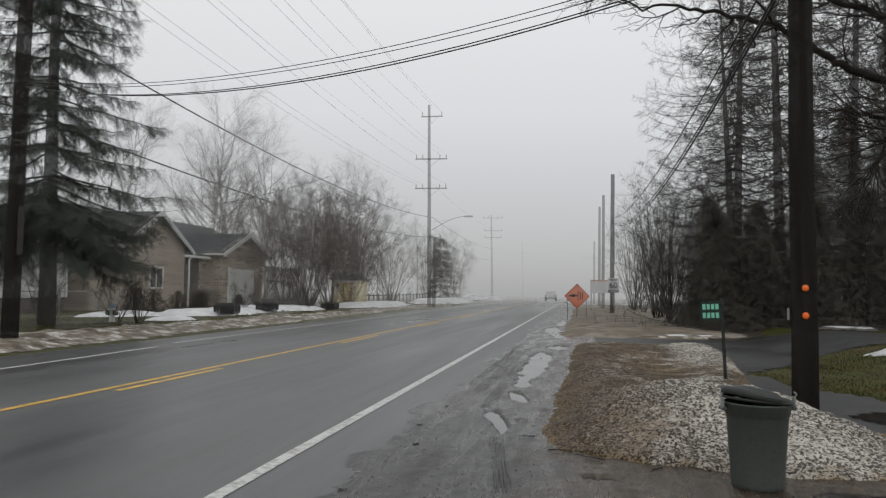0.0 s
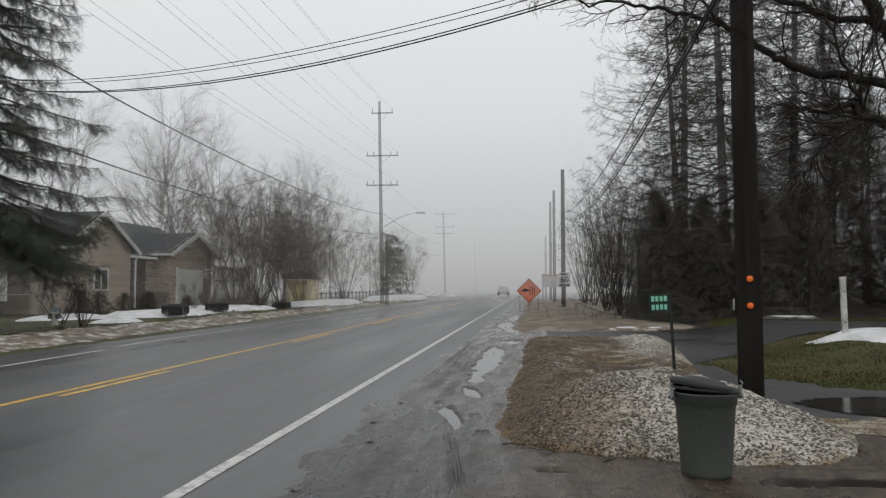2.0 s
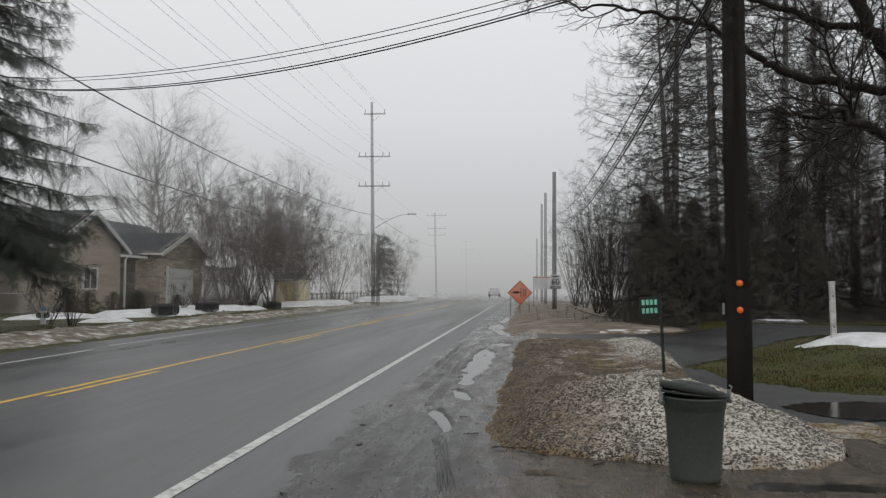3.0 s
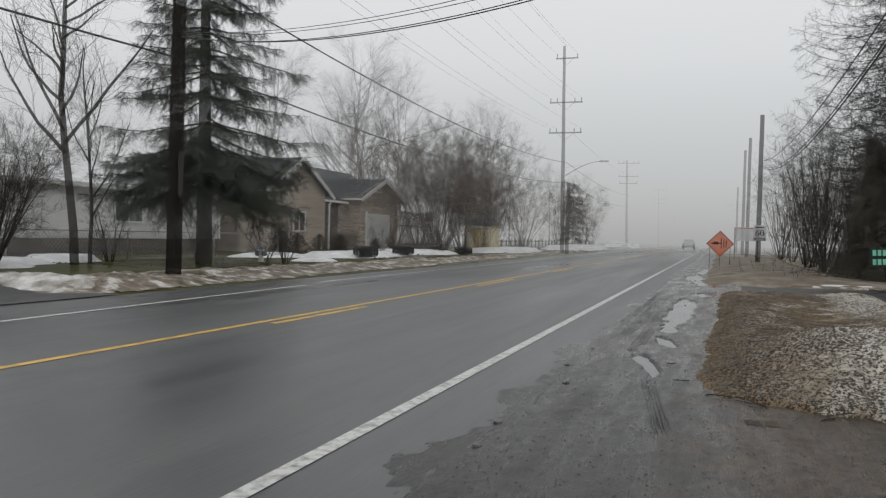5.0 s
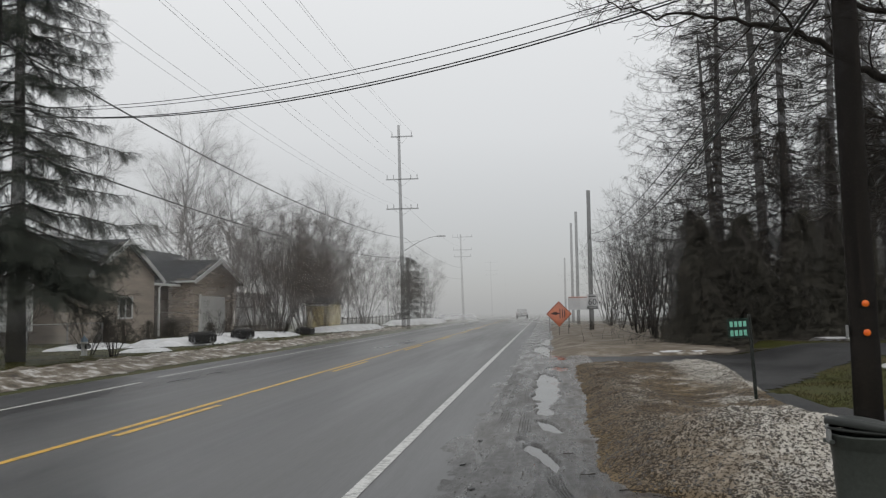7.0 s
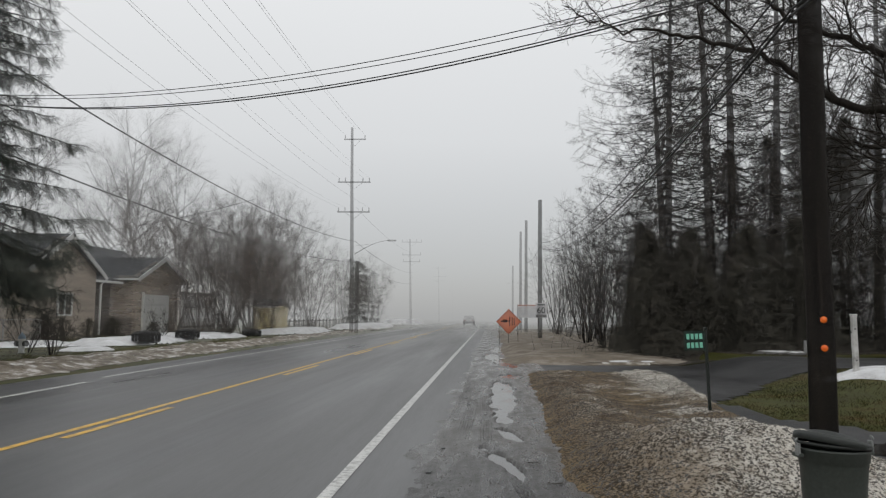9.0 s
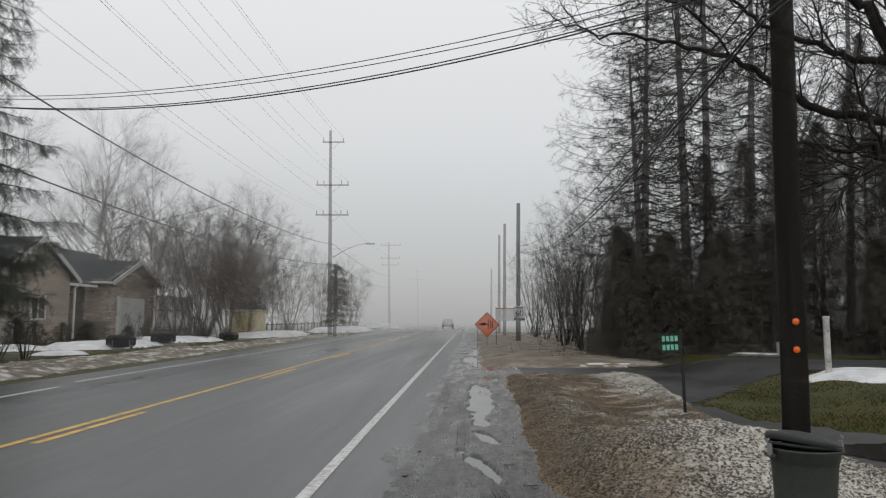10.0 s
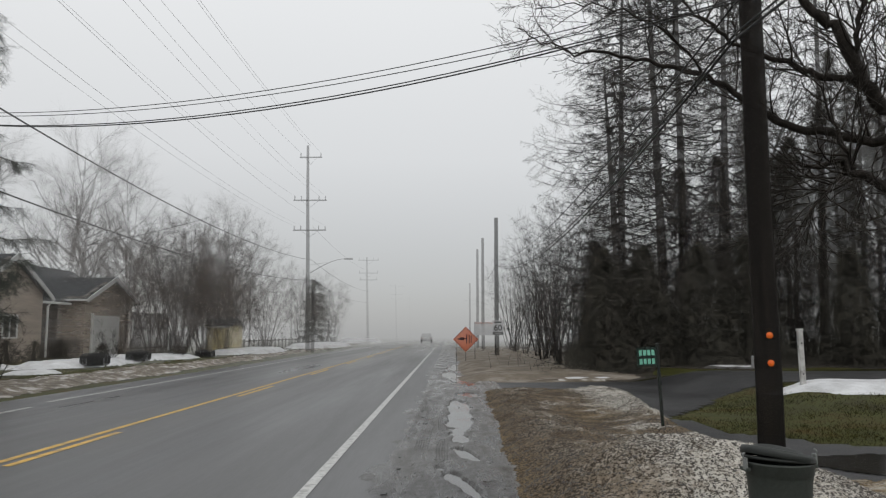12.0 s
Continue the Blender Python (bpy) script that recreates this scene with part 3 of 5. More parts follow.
def crossarm(t, z, half, pins, material):
    part("crossarm", box_bm(2 * half, 0.09, 0.11, (0, -0.14, z), 0.012), material, t)
    for px in pins:
        v, f = lathe([(0.0, 0.0), (0.035, 0.0), (0.05, 0.1), (0.025, 0.14), (0.06, 0.2), (0.03, 0.24), (0.05, 0.3), (0.0, 0.34)], 10)
        mesh_ob("insulator", [(x + px, y - 0.14, q + z + 0.11) for x, y, q in v], f, INSULATOR, t, "", True)
    for s in (-1, 1):
        tubes("brace", [[((0, -0.16, z - 0.55), 0.015), ((s * half * 0.5, -0.16, z), 0.015)]], 6, STEEL, t)


ARMS = ((12.6, 1.4, (-1.3, -0.75, 0.75, 1.3)), (10.05, 1.4, (-1.3, -0.75, 0.75, 1.3)))
TX = -12.6


def line_pole(y, height, arms, label, material, streetlight):
    t = pole("utility_pole", (TX, y, 0), height, 0.19, 0.11, label, material, (-0.3, 0) if y > 20 else (0.1, 0))
    for z, half, pins in arms:
        crossarm(t, z, half, pins, material)
    if streetlight:
        arm = [(Vector((0.1 + 2.9 * s, -0.05, 6.5 + 1.2 * math.sin(s * 1.5))), 0.04 - 0.012 * s) for s in (0, 0.15, 0.3, 0.45, 0.6, 0.75, 0.9, 1.0)]
        tubes("lamp_arm", [arm], 8, STEEL, t)
        tubes("arm_stay", [[((0.1, -0.05, 7.2), 0.012), ((1.5, -0.05, 7.38), 0.012)]], 6, STEEL, t)
        part("lamp_head", box_bm(0.75, 0.26, 0.14, (3.3, -0.05, 7.62), 0.05), STEEL, t, "grey cobra-head street lamp")
    return t


near_l = line_pole(14.55, 17.4, ARMS, "tall dark creosoted wooden pole in roadside snow", POLE_WOOD, False)
part("conduit", box_bm(0.1, 0.1, 1.1, (0.24, -0.1, 2.0), 0.03), GREY_WOOD, near_l, "grey conduit cover")
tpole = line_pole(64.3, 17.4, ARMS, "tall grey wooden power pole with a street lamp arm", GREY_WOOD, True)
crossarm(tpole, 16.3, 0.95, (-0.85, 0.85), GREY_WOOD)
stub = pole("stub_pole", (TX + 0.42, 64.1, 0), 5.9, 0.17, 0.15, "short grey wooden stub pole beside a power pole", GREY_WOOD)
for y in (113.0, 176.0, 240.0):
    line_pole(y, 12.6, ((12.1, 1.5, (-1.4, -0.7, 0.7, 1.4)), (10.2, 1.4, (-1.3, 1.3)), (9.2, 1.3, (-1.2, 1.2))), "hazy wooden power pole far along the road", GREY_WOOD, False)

right_pole = pole("utility_pole", (2.35, 7.5, 0), 9.5, 0.135, 0.10, "dark brown wooden utility pole behind the snowbank", POLE_WOOD, (-0.05, 0))
for z in (1.45, 1.17):
    v, f = lathe([(0.0, 0.0), (0.030, 0.0), (0.034, 0.006), (0.030, 0.012), (0.02, 0.013), (0.014, 0.016), (0.0, 0.016)], 20)
    o = mesh_ob("reflector", v, f, REFLECT, right_pole, "round orange reflector", True)
    o.matrix_local = pose(-0.02 - 0.005 * z, -0.134, z, 90, 0, -8)
part("tag", box_bm(0.012, 0.05, 0.12, (-0.165, -0.02, 1.12), 0.003), STEEL, right_pole, "small metal tag")
# poles beyond 50 m take the paler grey wood
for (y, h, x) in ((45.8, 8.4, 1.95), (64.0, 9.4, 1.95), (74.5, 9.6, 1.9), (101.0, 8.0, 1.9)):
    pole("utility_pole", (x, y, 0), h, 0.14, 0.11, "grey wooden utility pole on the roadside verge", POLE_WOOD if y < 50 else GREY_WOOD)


def wire(a, b, sag, r, name="overhead_wire", label="black overhead wire between two poles", n=28):
    a, b = Vector(a), Vector(b)
    path = [(a.lerp(b, i / n) - Vector((0, 0, 4 * sag * (i / n) * (1 - i / n))), r) for i in range(n + 1)]
    return tagged(tubes(name, [path], 6, WIRE), label, "wire", "overhead wires")


for dz0, dz1, sag, r in ((6.0, 5.22, 0.61, 0.006), (5.94, 5.13, 0.6, 0.006), (5.86, 5.08, 0.72, 0.008), (5.88, 5.05, 0.75, 0.0095)):
    wire((TX + 0.15, 14.5, dz0), (2.2, 7.5, dz1), sag, r, label="black service wire crossing above the road")
# conductors between the tall poles, and on to the next pole behind
for z in (12.6, 10.05):
    for px in (-1.3, 0.0, 1.3):
        px = px if px else (0.75 if z > 11 else -0.75)
        wire((TX + px, 14.4, z + 0.45), (TX + px, 64.2, z + 0.45), 0.7, 0.0055)
        wire((TX + px, -36, z + 0.45), (TX + px, 14.4, z + 0.45), 0.7, 0.0055)
wire((TX, 14.4, 17.3), (TX, 64.2, 17.3), 0.5, 0.008)
for px in (-0.85, 0.85):
    wire((TX + px, 14.4, 16.3), (TX + px, 64.2, 16.75), 0.6, 0.008)
wire((TX + 0.2, 14.4, 7.45), (TX + 0.2, 64.2, 7.6), 0.85, 0.024, label="thick black cable sagging between two poles")
wire((TX + 0.2, 14.4, 5.25), (TX + 0.2, 64.2, 5.9), 0.7, 0.024, label="thick black cable sagging between two poles")
wire((TX - 0.1, -36, 5.6), (TX + 0.1, 14.4, 5.35), 0.6, 0.026, label="thick black cable sagging between two poles")
wire((TX - 0.1, -36, 7.6), (TX + 0.1, 14.4, 7.5), 0.6, 0.02, label="thick black cable sagging between two poles")
wire((TX + 0.2, 36.2, 7.0), (-26.0, 41.0, 5.6), 0.35, 0.014, label="thin service wire running to a house")
for z, z2, r in ((10.5, 10.5, 0.01), (7.6, 7.6, 0.02), (6.0, 6.0, 0.02)):
    wire((TX + 0.2, 64.2, z), (TX + 0.2, 113, z2), 0.6, r)
for dz, r, s in ((0.0, 0.016, 1.05), (0.38, 0.012, 0.75), (0.06, 0.012, 1.0)):
    wire((2.15, 7.5, 4.62 + dz), (1.95, 45.8, 5.55 + dz * 0.75), s, r, label="black cable between roadside poles")
    wire((2.15, 7.5, 4.62 + dz), (2.9, -32, 5.6 + dz), s, r, label="black cable between roadside poles")
for (x, y, z), s in (((2.13, 10.3, 4.55), 1.0), ((2.14, 8.9, 4.6), 0.8)):
    loop = [(Vector((x + 0.03 * math.sin(q * 0.9), y + 0.14 * s * math.cos(q * 0.52), z - 0.09 * s + 0.11 * s * math.sin(q * 0.52))), 0.013) for q in range(13)]
    tagged(tubes("cable_loop", [loop], 7, WIRE), "small loop of black cable tied to an overhead line", "wire", "overhead wires")
wire((1.95, 45.8, 5.6), (1.95, 64, 5.9), 0.3, 0.016)

# ---- trees and shrubs ----
LARCH_TWIG = mat("grey_larch_twigs", [(0.050, 0.045, 0.040), (0.11, 0.098, 0.086)], 0.5, 0.9, layers=3.2)

def limb(rng, start, heading, length, r0, r1, wobble=0.15, lift=0.0, n=6):
    """A crooked tapering path; lift bends it up (or, negative, down)."""
    p, d = Vector(start), Vector(heading).normalized()
    path = [(p.copy(), r0)]
    for i in range(n):
        d = (d + Vector((rng.gauss(0, wobble), rng.gauss(0, wobble), rng.gauss(0, wobble) + lift))).normalized()
        p = p + d * (length / n)
        path.append((p.copy(), r0 + (r1 - r0) * (i + 1) / n))
    return path


def along(path, t):
    k = t * (len(path) - 1)
    i = min(int(k), len(path) - 2)
    f = k - i
    return path[i][0].lerp(path[i + 1][0], f), path[i][1] * (1 - f) + path[i + 1][1] * f, (path[i + 1][0] - path[i][0]).normalized()


def sprout(rng, path, count, t0, length, spread, wobble, lift, r_cap, n=5, thin=0.35):
    """Side shoots of a path."""
    out = []
    for i in range(count):
        t = t0 + (1 - t0) * (i + rng.random()) / count
        p, r, d = along(path, t)
        side = Vector((rng.gauss(0, 1), rng.gauss(0, 1), rng.gauss(0, 1)))
        side = (side - d * side.dot(d)).normalized()
        h = d * math.cos(spread) + side * math.sin(spread)
        ln = length * (1.15 - 0.7 * t) * rng.uniform(0.6, 1.25)
        rr = min(r * 0.65, r_cap)
        out.append(limb(rng, p, h, ln, rr, max(0.003, rr * thin), wobble, lift, n))
    return out


def spikes(rng, path, count, t0, length, spread, lift, r):
    """Short straight twigs on a path, each from a foot to a tip."""
    out = []
    for i in range(count):
        p, _, d = along(path, min(0.999, t0 + (1 - t0) * (i + rng.random()) / count))
        side = Vector((rng.gauss(0, 1), rng.gauss(0, 1), rng.gauss(0, 1)))
        side = (side - d * side.dot(d)).normalized()
        h = (d * math.cos(spread) + side * math.sin(spread) + Vector((0, 0, lift))).normalized()
        out.append((p, p + h * length * rng.uniform(0.5, 1.3), r))
    return out


def spike_data(made, slender=False):
    """Tapering twigs; slender ones, for trees far off, are single slivers."""
    verts, faces = [], []
    for p, q, r in made:
        if slender:
            u = (q - p).cross(Vector((0.3, 0.9, 0.1))).normalized() * r
            k = len(verts)
            verts += [p + u, p - u, q]
            faces.append((k, k + 1, k + 2))
            continue
        d = (q - p).normalized()
        u = d.cross(Vector((0.3, 0.2, 0.9)) if abs(d.z) < 0.9 else Vector((1, 0.1, 0))).normalized() * r
        w = d.cross(u)
        k = len(verts)
        verts += [p + u, p - u * 0.5 + w * 0.87, p - u * 0.5 - w * 0.87, q]
        faces += [(k, k + 1, k + 3), (k + 1, k + 2, k + 3), (k + 2, k, k + 3)]
    return verts, faces


def bare_tree(name, at, seed, height, r, label, stems=1, bark=None, main=11, second=7, third=5, spread=0.75, reach=0.45, first=0.25, lift=0.06, category="tree", twig=0.010, lean=0.0):
    """A leafless tree or shrub: trunk or stems, limbs, branches and fine twigs."""
    rng = random.Random(seed)
    t = thing(name, pose(*at), label, category)
    trunks, limbs, branches, twigs = [], [], [], []
    for s in range(stems):
        a = rng.uniform(0, 6.283)
        out = lean if stems > 1 else 0.03
        hd = (math.cos(a) * out * rng.uniform(0.3, 1), math.sin(a) * out * rng.uniform(0.3, 1), 1)
        base = (math.cos(a) * r * 2 * (stems > 1), math.sin(a) * r * 2 * (stems > 1), -0.1)
        h = height * (1 if stems == 1 else rng.uniform(0.7, 1.0))
        tr = limb(rng, base, hd, h, r, r * 0.16, 0.05, 0.01, 9)
        trunks.append(tr)
        lm = sprout(rng, tr, main, first, h * reach, spread, 0.12, lift, r * 0.5, 6)
        limbs += lm
        for b in lm:
            br = sprout(rng, b, second, 0.2, h * reach * 0.5, 0.7, 0.16, lift, r * 0.25, 5)
            branches += br
            for c in br:
                twigs += spikes(rng, c, third * 2, 0.1, h * reach * 0.2, 0.75, lift * 2, twig)
    for tr in trunks:
        tubes("trunk" if stems == 1 else "stem", [tr], 8, bark or BARK, t)
    if stems == 1:
        for lm in limbs:
            tubes("limb", [lm], 5, bark or BARK, t)
    else:
        branches = limbs + branches
    v, f = tube_data(branches, 3, False)
    v2, f2 = spike_data(twigs, bark is not None)
    k = len(v)
    tw = mesh_ob("twig_mass", v + v2, f + [tuple(i + k for i in q) for q in f2], TWIG_GREY if bark else TWIG_DARK, t)
    tw["kind"] = "stuff"
    return t


def needle_tuft(verts, faces, rng, p, d, size, count):
    """Short flat blades standing round a shoot."""
    for _ in range(count):
        q = p + d * rng.uniform(-0.5, 0.5) * size
        o = Vector((rng.gauss(0, 1), rng.gauss(0, 1), rng.gauss(-0.25, 0.8))).normalized()
        h = (d * 0.6 + o * 0.8).normalized() * size * rng.uniform(0.6, 1.2)
        w = h.cross(Vector((rng.gauss(0, 1), rng.gauss(0, 1), rng.gauss(0, 1)))).normalized() * size * 0.19
        k = len(verts)
        verts += [q - w, q + w, q + h + w * 0.3, q + h - w * 0.3]
        faces.append((k, k + 1, k + 2, k + 3))


def bough_path(rng, a, z, ln, sag, n=7):
    """A bough that sinks from the trunk and lifts again at its tip."""
    path = []
    for i in range(n + 1):
        s = i / n
        dz = ln * (-sag * s - 0.55 * sag * s * s + 0.85 * sag * s ** 3)
        path.append((Vector((math.cos(a + 0.12 * s) * ln * s, math.sin(a + 0.12 * s) * ln * s, z + dz + 0.04 * rng.gauss(0, 1) * s)), 0.034 * (1 - s) + 0.006))
    return path


def spruce(name, at, seed, height, radius, label, step=0.8, tuft=0.22, first=1.4, gaps=0.2, per=6, skirt=0, needles=None):
    """Level pads of needles on boughs with sky between them; a skirt of long low boughs hangs to the ground."""
    rng = random.Random(seed)
    t = thing(name, pose(*at), label, "tree")
    tr = limb(rng, (0, 0, -0.1), (0, 0, 1), height, 0.25 * height / 15, 0.03, 0.004, 0.0, 10)
    tubes("trunk", [tr], 10, SPRUCE_BARK, t)
    boughs, verts, faces, arms = [], [], [], []
    z, turn = first, 0.0
    while z < height - 0.3:
        share = 1 - (z - first) / (height - first)
        for b in range(per):
            if rng.random() < gaps:
                continue
            a = 6.283 * b / per + turn + rng.uniform(-0.3, 0.3)
            arms.append(bough_path(rng, a, z + rng.uniform(-0.2, 0.2), radius * (0.08 + 0.92 * share ** 0.65) * rng.uniform(0.55, 1.1), 0.05 + 0.17 * share))
        z += step * rng.uniform(0.75, 1.2) * (0.55 + 0.45 * share)
        turn += 1.1
    for b in range(skirt):
        arms.append(bough_path(rng, 6.283 * b / skirt + rng.uniform(-0.15, 0.15), rng.uniform(2.7, 4.7), radius * rng.uniform(0.75, 1.08), rng.uniform(0.34, 0.5)))
    for path in arms:
        tubes("bough", [path], 5, BARK, t)
        ln = (path[-1][0] - path[0][0]).length
        shoots = [path]
        for i in range(8 + int(ln * 8)):
            s = 0.14 + 0.84 * rng.random()
            p, _, d = along(path, s)
            side = d.cross(Vector((0, 0, 1))).normalized() * (1 if i % 2 else -1)
            h = d * 0.55 + side * 0.78 + Vector((0, 0, rng.uniform(-0.85, 0.15)))
            q = limb(rng, p, h, (0.30 + 0.30 * ln * (1 - s) * (0.4 + s)) * rng.uniform(0.6, 1.25), 0.012, 0.004, 0.12, -0.09, 4)
            shoots.append(q)
            boughs.append(q)
        for q in shoots:
            total = sum((q[i + 1][0] - q[i][0]).length for i in range(len(q) - 1))
            m = max(2, int(total / (tuft * 0.38)))
            for i in range(m):
                s = (i + rng.random()) / m
                if q is path and s < 0.15:
                    continue
                p, _, d = along(q, min(0.999, s))
                needle_tuft(verts, faces, rng, p + Vector((0, 0, rng.uniform(-0.5, 0.05) * tuft)), d, tuft * rng.uniform(0.6, 1.2), 7)
    v, f = tube_data(boughs, 3, False)
    mesh_ob("shoot_mass", v, f, BARK, t)["kind"] = "stuff"
    nd = mesh_ob("needle_mass", verts, faces, needles or NEEDLES, t, "dark blue-green needles")
    nd["kind"] = "stuff"
    return t


def larch(name, at, seed, height, radius, label, first=3.0, whorls=38, per=6, droop=0.16, twiglen=0.55):
    """A leafless larch: straight mast, level drooping boughs with hanging twigs."""
    rng = random.Random(seed)
    t = thing(name, pose(*at), label, "tree")
    tr = limb(rng, (0, 0, -0.1), (rng.gauss(0, 0.015), 0, 1), height, 0.21, 0.03, 0.006, 0, 10)
    tubes("trunk", [tr], 10, BARK, t)
    boughs, twigs, fringe = [], [], []
    for w in range(whorls):
        z = first + (height - first) * w / whorls
        share = 1 - (z - first) / (height - first)
        for b in range(per):
            a = 6.283 * b / per + rng.uniform(-0.6, 0.6) + 2.4 * w
            ln = radius * (0.2 + 0.8 * share ** 0.6) * rng.uniform(0.35, 1.2)
            n = 6
            path = []
            for i in range(n + 1):
                s = i / n
                dz = ln * (-droop * math.sin(s * 2.6) + 0.10 * s * s)
                path.append((Vector((math.cos(a) * ln * s + rng.gauss(0, 0.03), math.sin(a) * ln * s + rng.gauss(0, 0.03), z + dz + rng.uniform(-0.03, 0.03))), 0.018 * (1 - s) + 0.005))
            boughs.append(path)
            side = sprout(rng, path, 4 + int(ln * 2), 0.2, ln * 0.36, 0.9, 0.14, -0.03, 0.009, 4, 0.5)
            twigs += side
            for q in [path] + side:
                fringe += spikes(rng, q, 38 if q is path else 16, 0.1, twiglen * 0.45, 1.15, -0.55, 0.0055)
    for q in boughs:
        tubes("bough", [q], 5, BARK, t)
    v, f = tube_data(twigs, 3, False)
    v2, f2 = spike_data(fringe)
    k = len(v)
    v, f = v + v2, f + [tuple(i + k for i in q) for q in f2]
    tw = mesh_ob("twig_mass", v, f, LARCH_TWIG, t, "fine grey-brown hanging twigs")
    tw["kind"] = "stuff"
    return t


spruce("spruce_tree", (-16.3, 20.7, 0), 5, 16.5, 3.7, "tall dark spruce with drooping boughs on the lawn", step=0.78, gaps=0.1, first=4.9, per=8, tuft=0.25, skirt=42)
bare_tree("slender_tree", (-17.8, 16.7, 0), 11, 11.5, 0.13, "slender leafless tree standing in roadside snow", main=22, second=8, third=6, spread=0.98, reach=0.36, first=0.28, lift=0.07)
bare_tree("slender_tree", (-18.2, 17.7, 0), 12, 7.0, 0.07, "thin leafless sapling beside a taller tree", main=12, second=5, third=4, spread=0.6, reach=0.36, first=0.2, lift=0.10)
bare_tree("shrub", (-17.6, 13.7, 0), 13, 4.3, 0.026, "large leafless shrub with many upright stems", stems=30, main=9, second=6, third=6, spread=0.85, reach=0.34, first=0.2, lift=0.05, lean=0.72, category="shrub", twig=0.007)
for i, (x, y, h, s) in enumerate(((-14.75, 23.3, 2.0, 9), (-16.2, 24.3, 1.8, 7), (-17.0, 36.2, 1.9, 10), (-15.8, 42.5, 2.8, 14), (-19.0, 19.4, 2.4, 8), (-17.6, 22.2, 2.2, 8), (-15.7, 62.5, 2.2, 10))):
    bare_tree("shrub", (x, y, 0), 20 + i, h, 0.022, "small leafless shrub on the lawn", stems=s, main=6, second=5, third=4, spread=0.55, reach=0.4, first=0.15, lift=0.05, lean=0.6, category="shrub", twig=0.007)
# grove beyond the house
grove = ((-16.7, 50.0, 9.0), (-19.0, 52.5, 9.4))
for i, (x, y, h) in enumerate(grove):
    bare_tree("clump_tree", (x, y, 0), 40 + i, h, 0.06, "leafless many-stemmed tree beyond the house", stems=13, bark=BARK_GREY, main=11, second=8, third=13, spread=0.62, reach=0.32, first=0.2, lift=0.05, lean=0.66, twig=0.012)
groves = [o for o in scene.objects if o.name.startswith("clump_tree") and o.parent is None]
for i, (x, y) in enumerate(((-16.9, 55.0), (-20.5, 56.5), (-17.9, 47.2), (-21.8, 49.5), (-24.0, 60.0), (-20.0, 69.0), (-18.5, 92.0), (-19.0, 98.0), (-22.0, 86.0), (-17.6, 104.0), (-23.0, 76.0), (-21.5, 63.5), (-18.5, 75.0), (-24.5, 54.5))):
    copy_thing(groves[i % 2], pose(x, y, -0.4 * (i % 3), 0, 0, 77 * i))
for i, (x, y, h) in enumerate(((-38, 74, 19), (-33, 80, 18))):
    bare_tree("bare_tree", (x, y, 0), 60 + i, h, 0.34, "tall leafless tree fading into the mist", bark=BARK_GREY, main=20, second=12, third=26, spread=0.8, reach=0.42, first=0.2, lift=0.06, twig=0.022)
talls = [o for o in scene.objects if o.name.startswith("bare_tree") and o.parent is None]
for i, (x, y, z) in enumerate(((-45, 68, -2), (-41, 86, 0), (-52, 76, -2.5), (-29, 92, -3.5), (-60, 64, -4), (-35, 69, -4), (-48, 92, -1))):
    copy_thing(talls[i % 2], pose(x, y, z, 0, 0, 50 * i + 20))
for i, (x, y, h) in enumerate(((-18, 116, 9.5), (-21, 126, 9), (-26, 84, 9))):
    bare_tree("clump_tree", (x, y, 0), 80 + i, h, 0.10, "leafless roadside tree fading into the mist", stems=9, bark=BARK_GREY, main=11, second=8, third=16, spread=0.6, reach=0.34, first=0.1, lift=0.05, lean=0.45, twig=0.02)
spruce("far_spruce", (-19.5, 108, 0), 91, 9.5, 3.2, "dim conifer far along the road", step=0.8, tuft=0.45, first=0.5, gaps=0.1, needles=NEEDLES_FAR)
# wood behind the driveway
larch("larch_tree", (7.4, 29.3, 0), 101, 21.0, 5.2, "tall leafless larch with drooping boughs at the wood's edge", first=3.2)
larch("larch_tree", (8.35, 30.2, 0), 102, 22.0, 4.0, "tall leafless larch with drooping boughs at the wood's edge", first=3.6)
larch("larch_tree", (6.3, 32.0, 0), 103, 17.5, 4.7, "leafless larch with drooping boughs at the wood's edge", first=1.2, whorls=46)
larch("larch_tree", (5.9, 30.2, 0), 106, 12.5, 4.2, "younger larch clothed low with drooping boughs", first=0.9, whorls=26, per=5)
larch("larch_tree", (12.8, 34.2, 0), 105, 20.0, 3.6, "tall leafless larch standing in the dark wood", first=5.0)
larch("larch_tree", (10.5, 31.5, 0), 104, 22.0, 4.0, "tall leafless larch standing in the dark wood", first=3.0)

# ---- the dark wood ----
CEDAR = mat("dark_cedar_sprays", [(0.045, 0.044, 0.036), (0.074, 0.070, 0.057), (0.106, 0.097, 0.079)], 0.6, 0.9, spec=0.2, layers=10)
LITTER = mat("dark_leaf_litter", [(0.012, 0.009, 0.006), (0.035, 0.026, 0.017)], 0.8, 0.9, 0.8, 0.05)


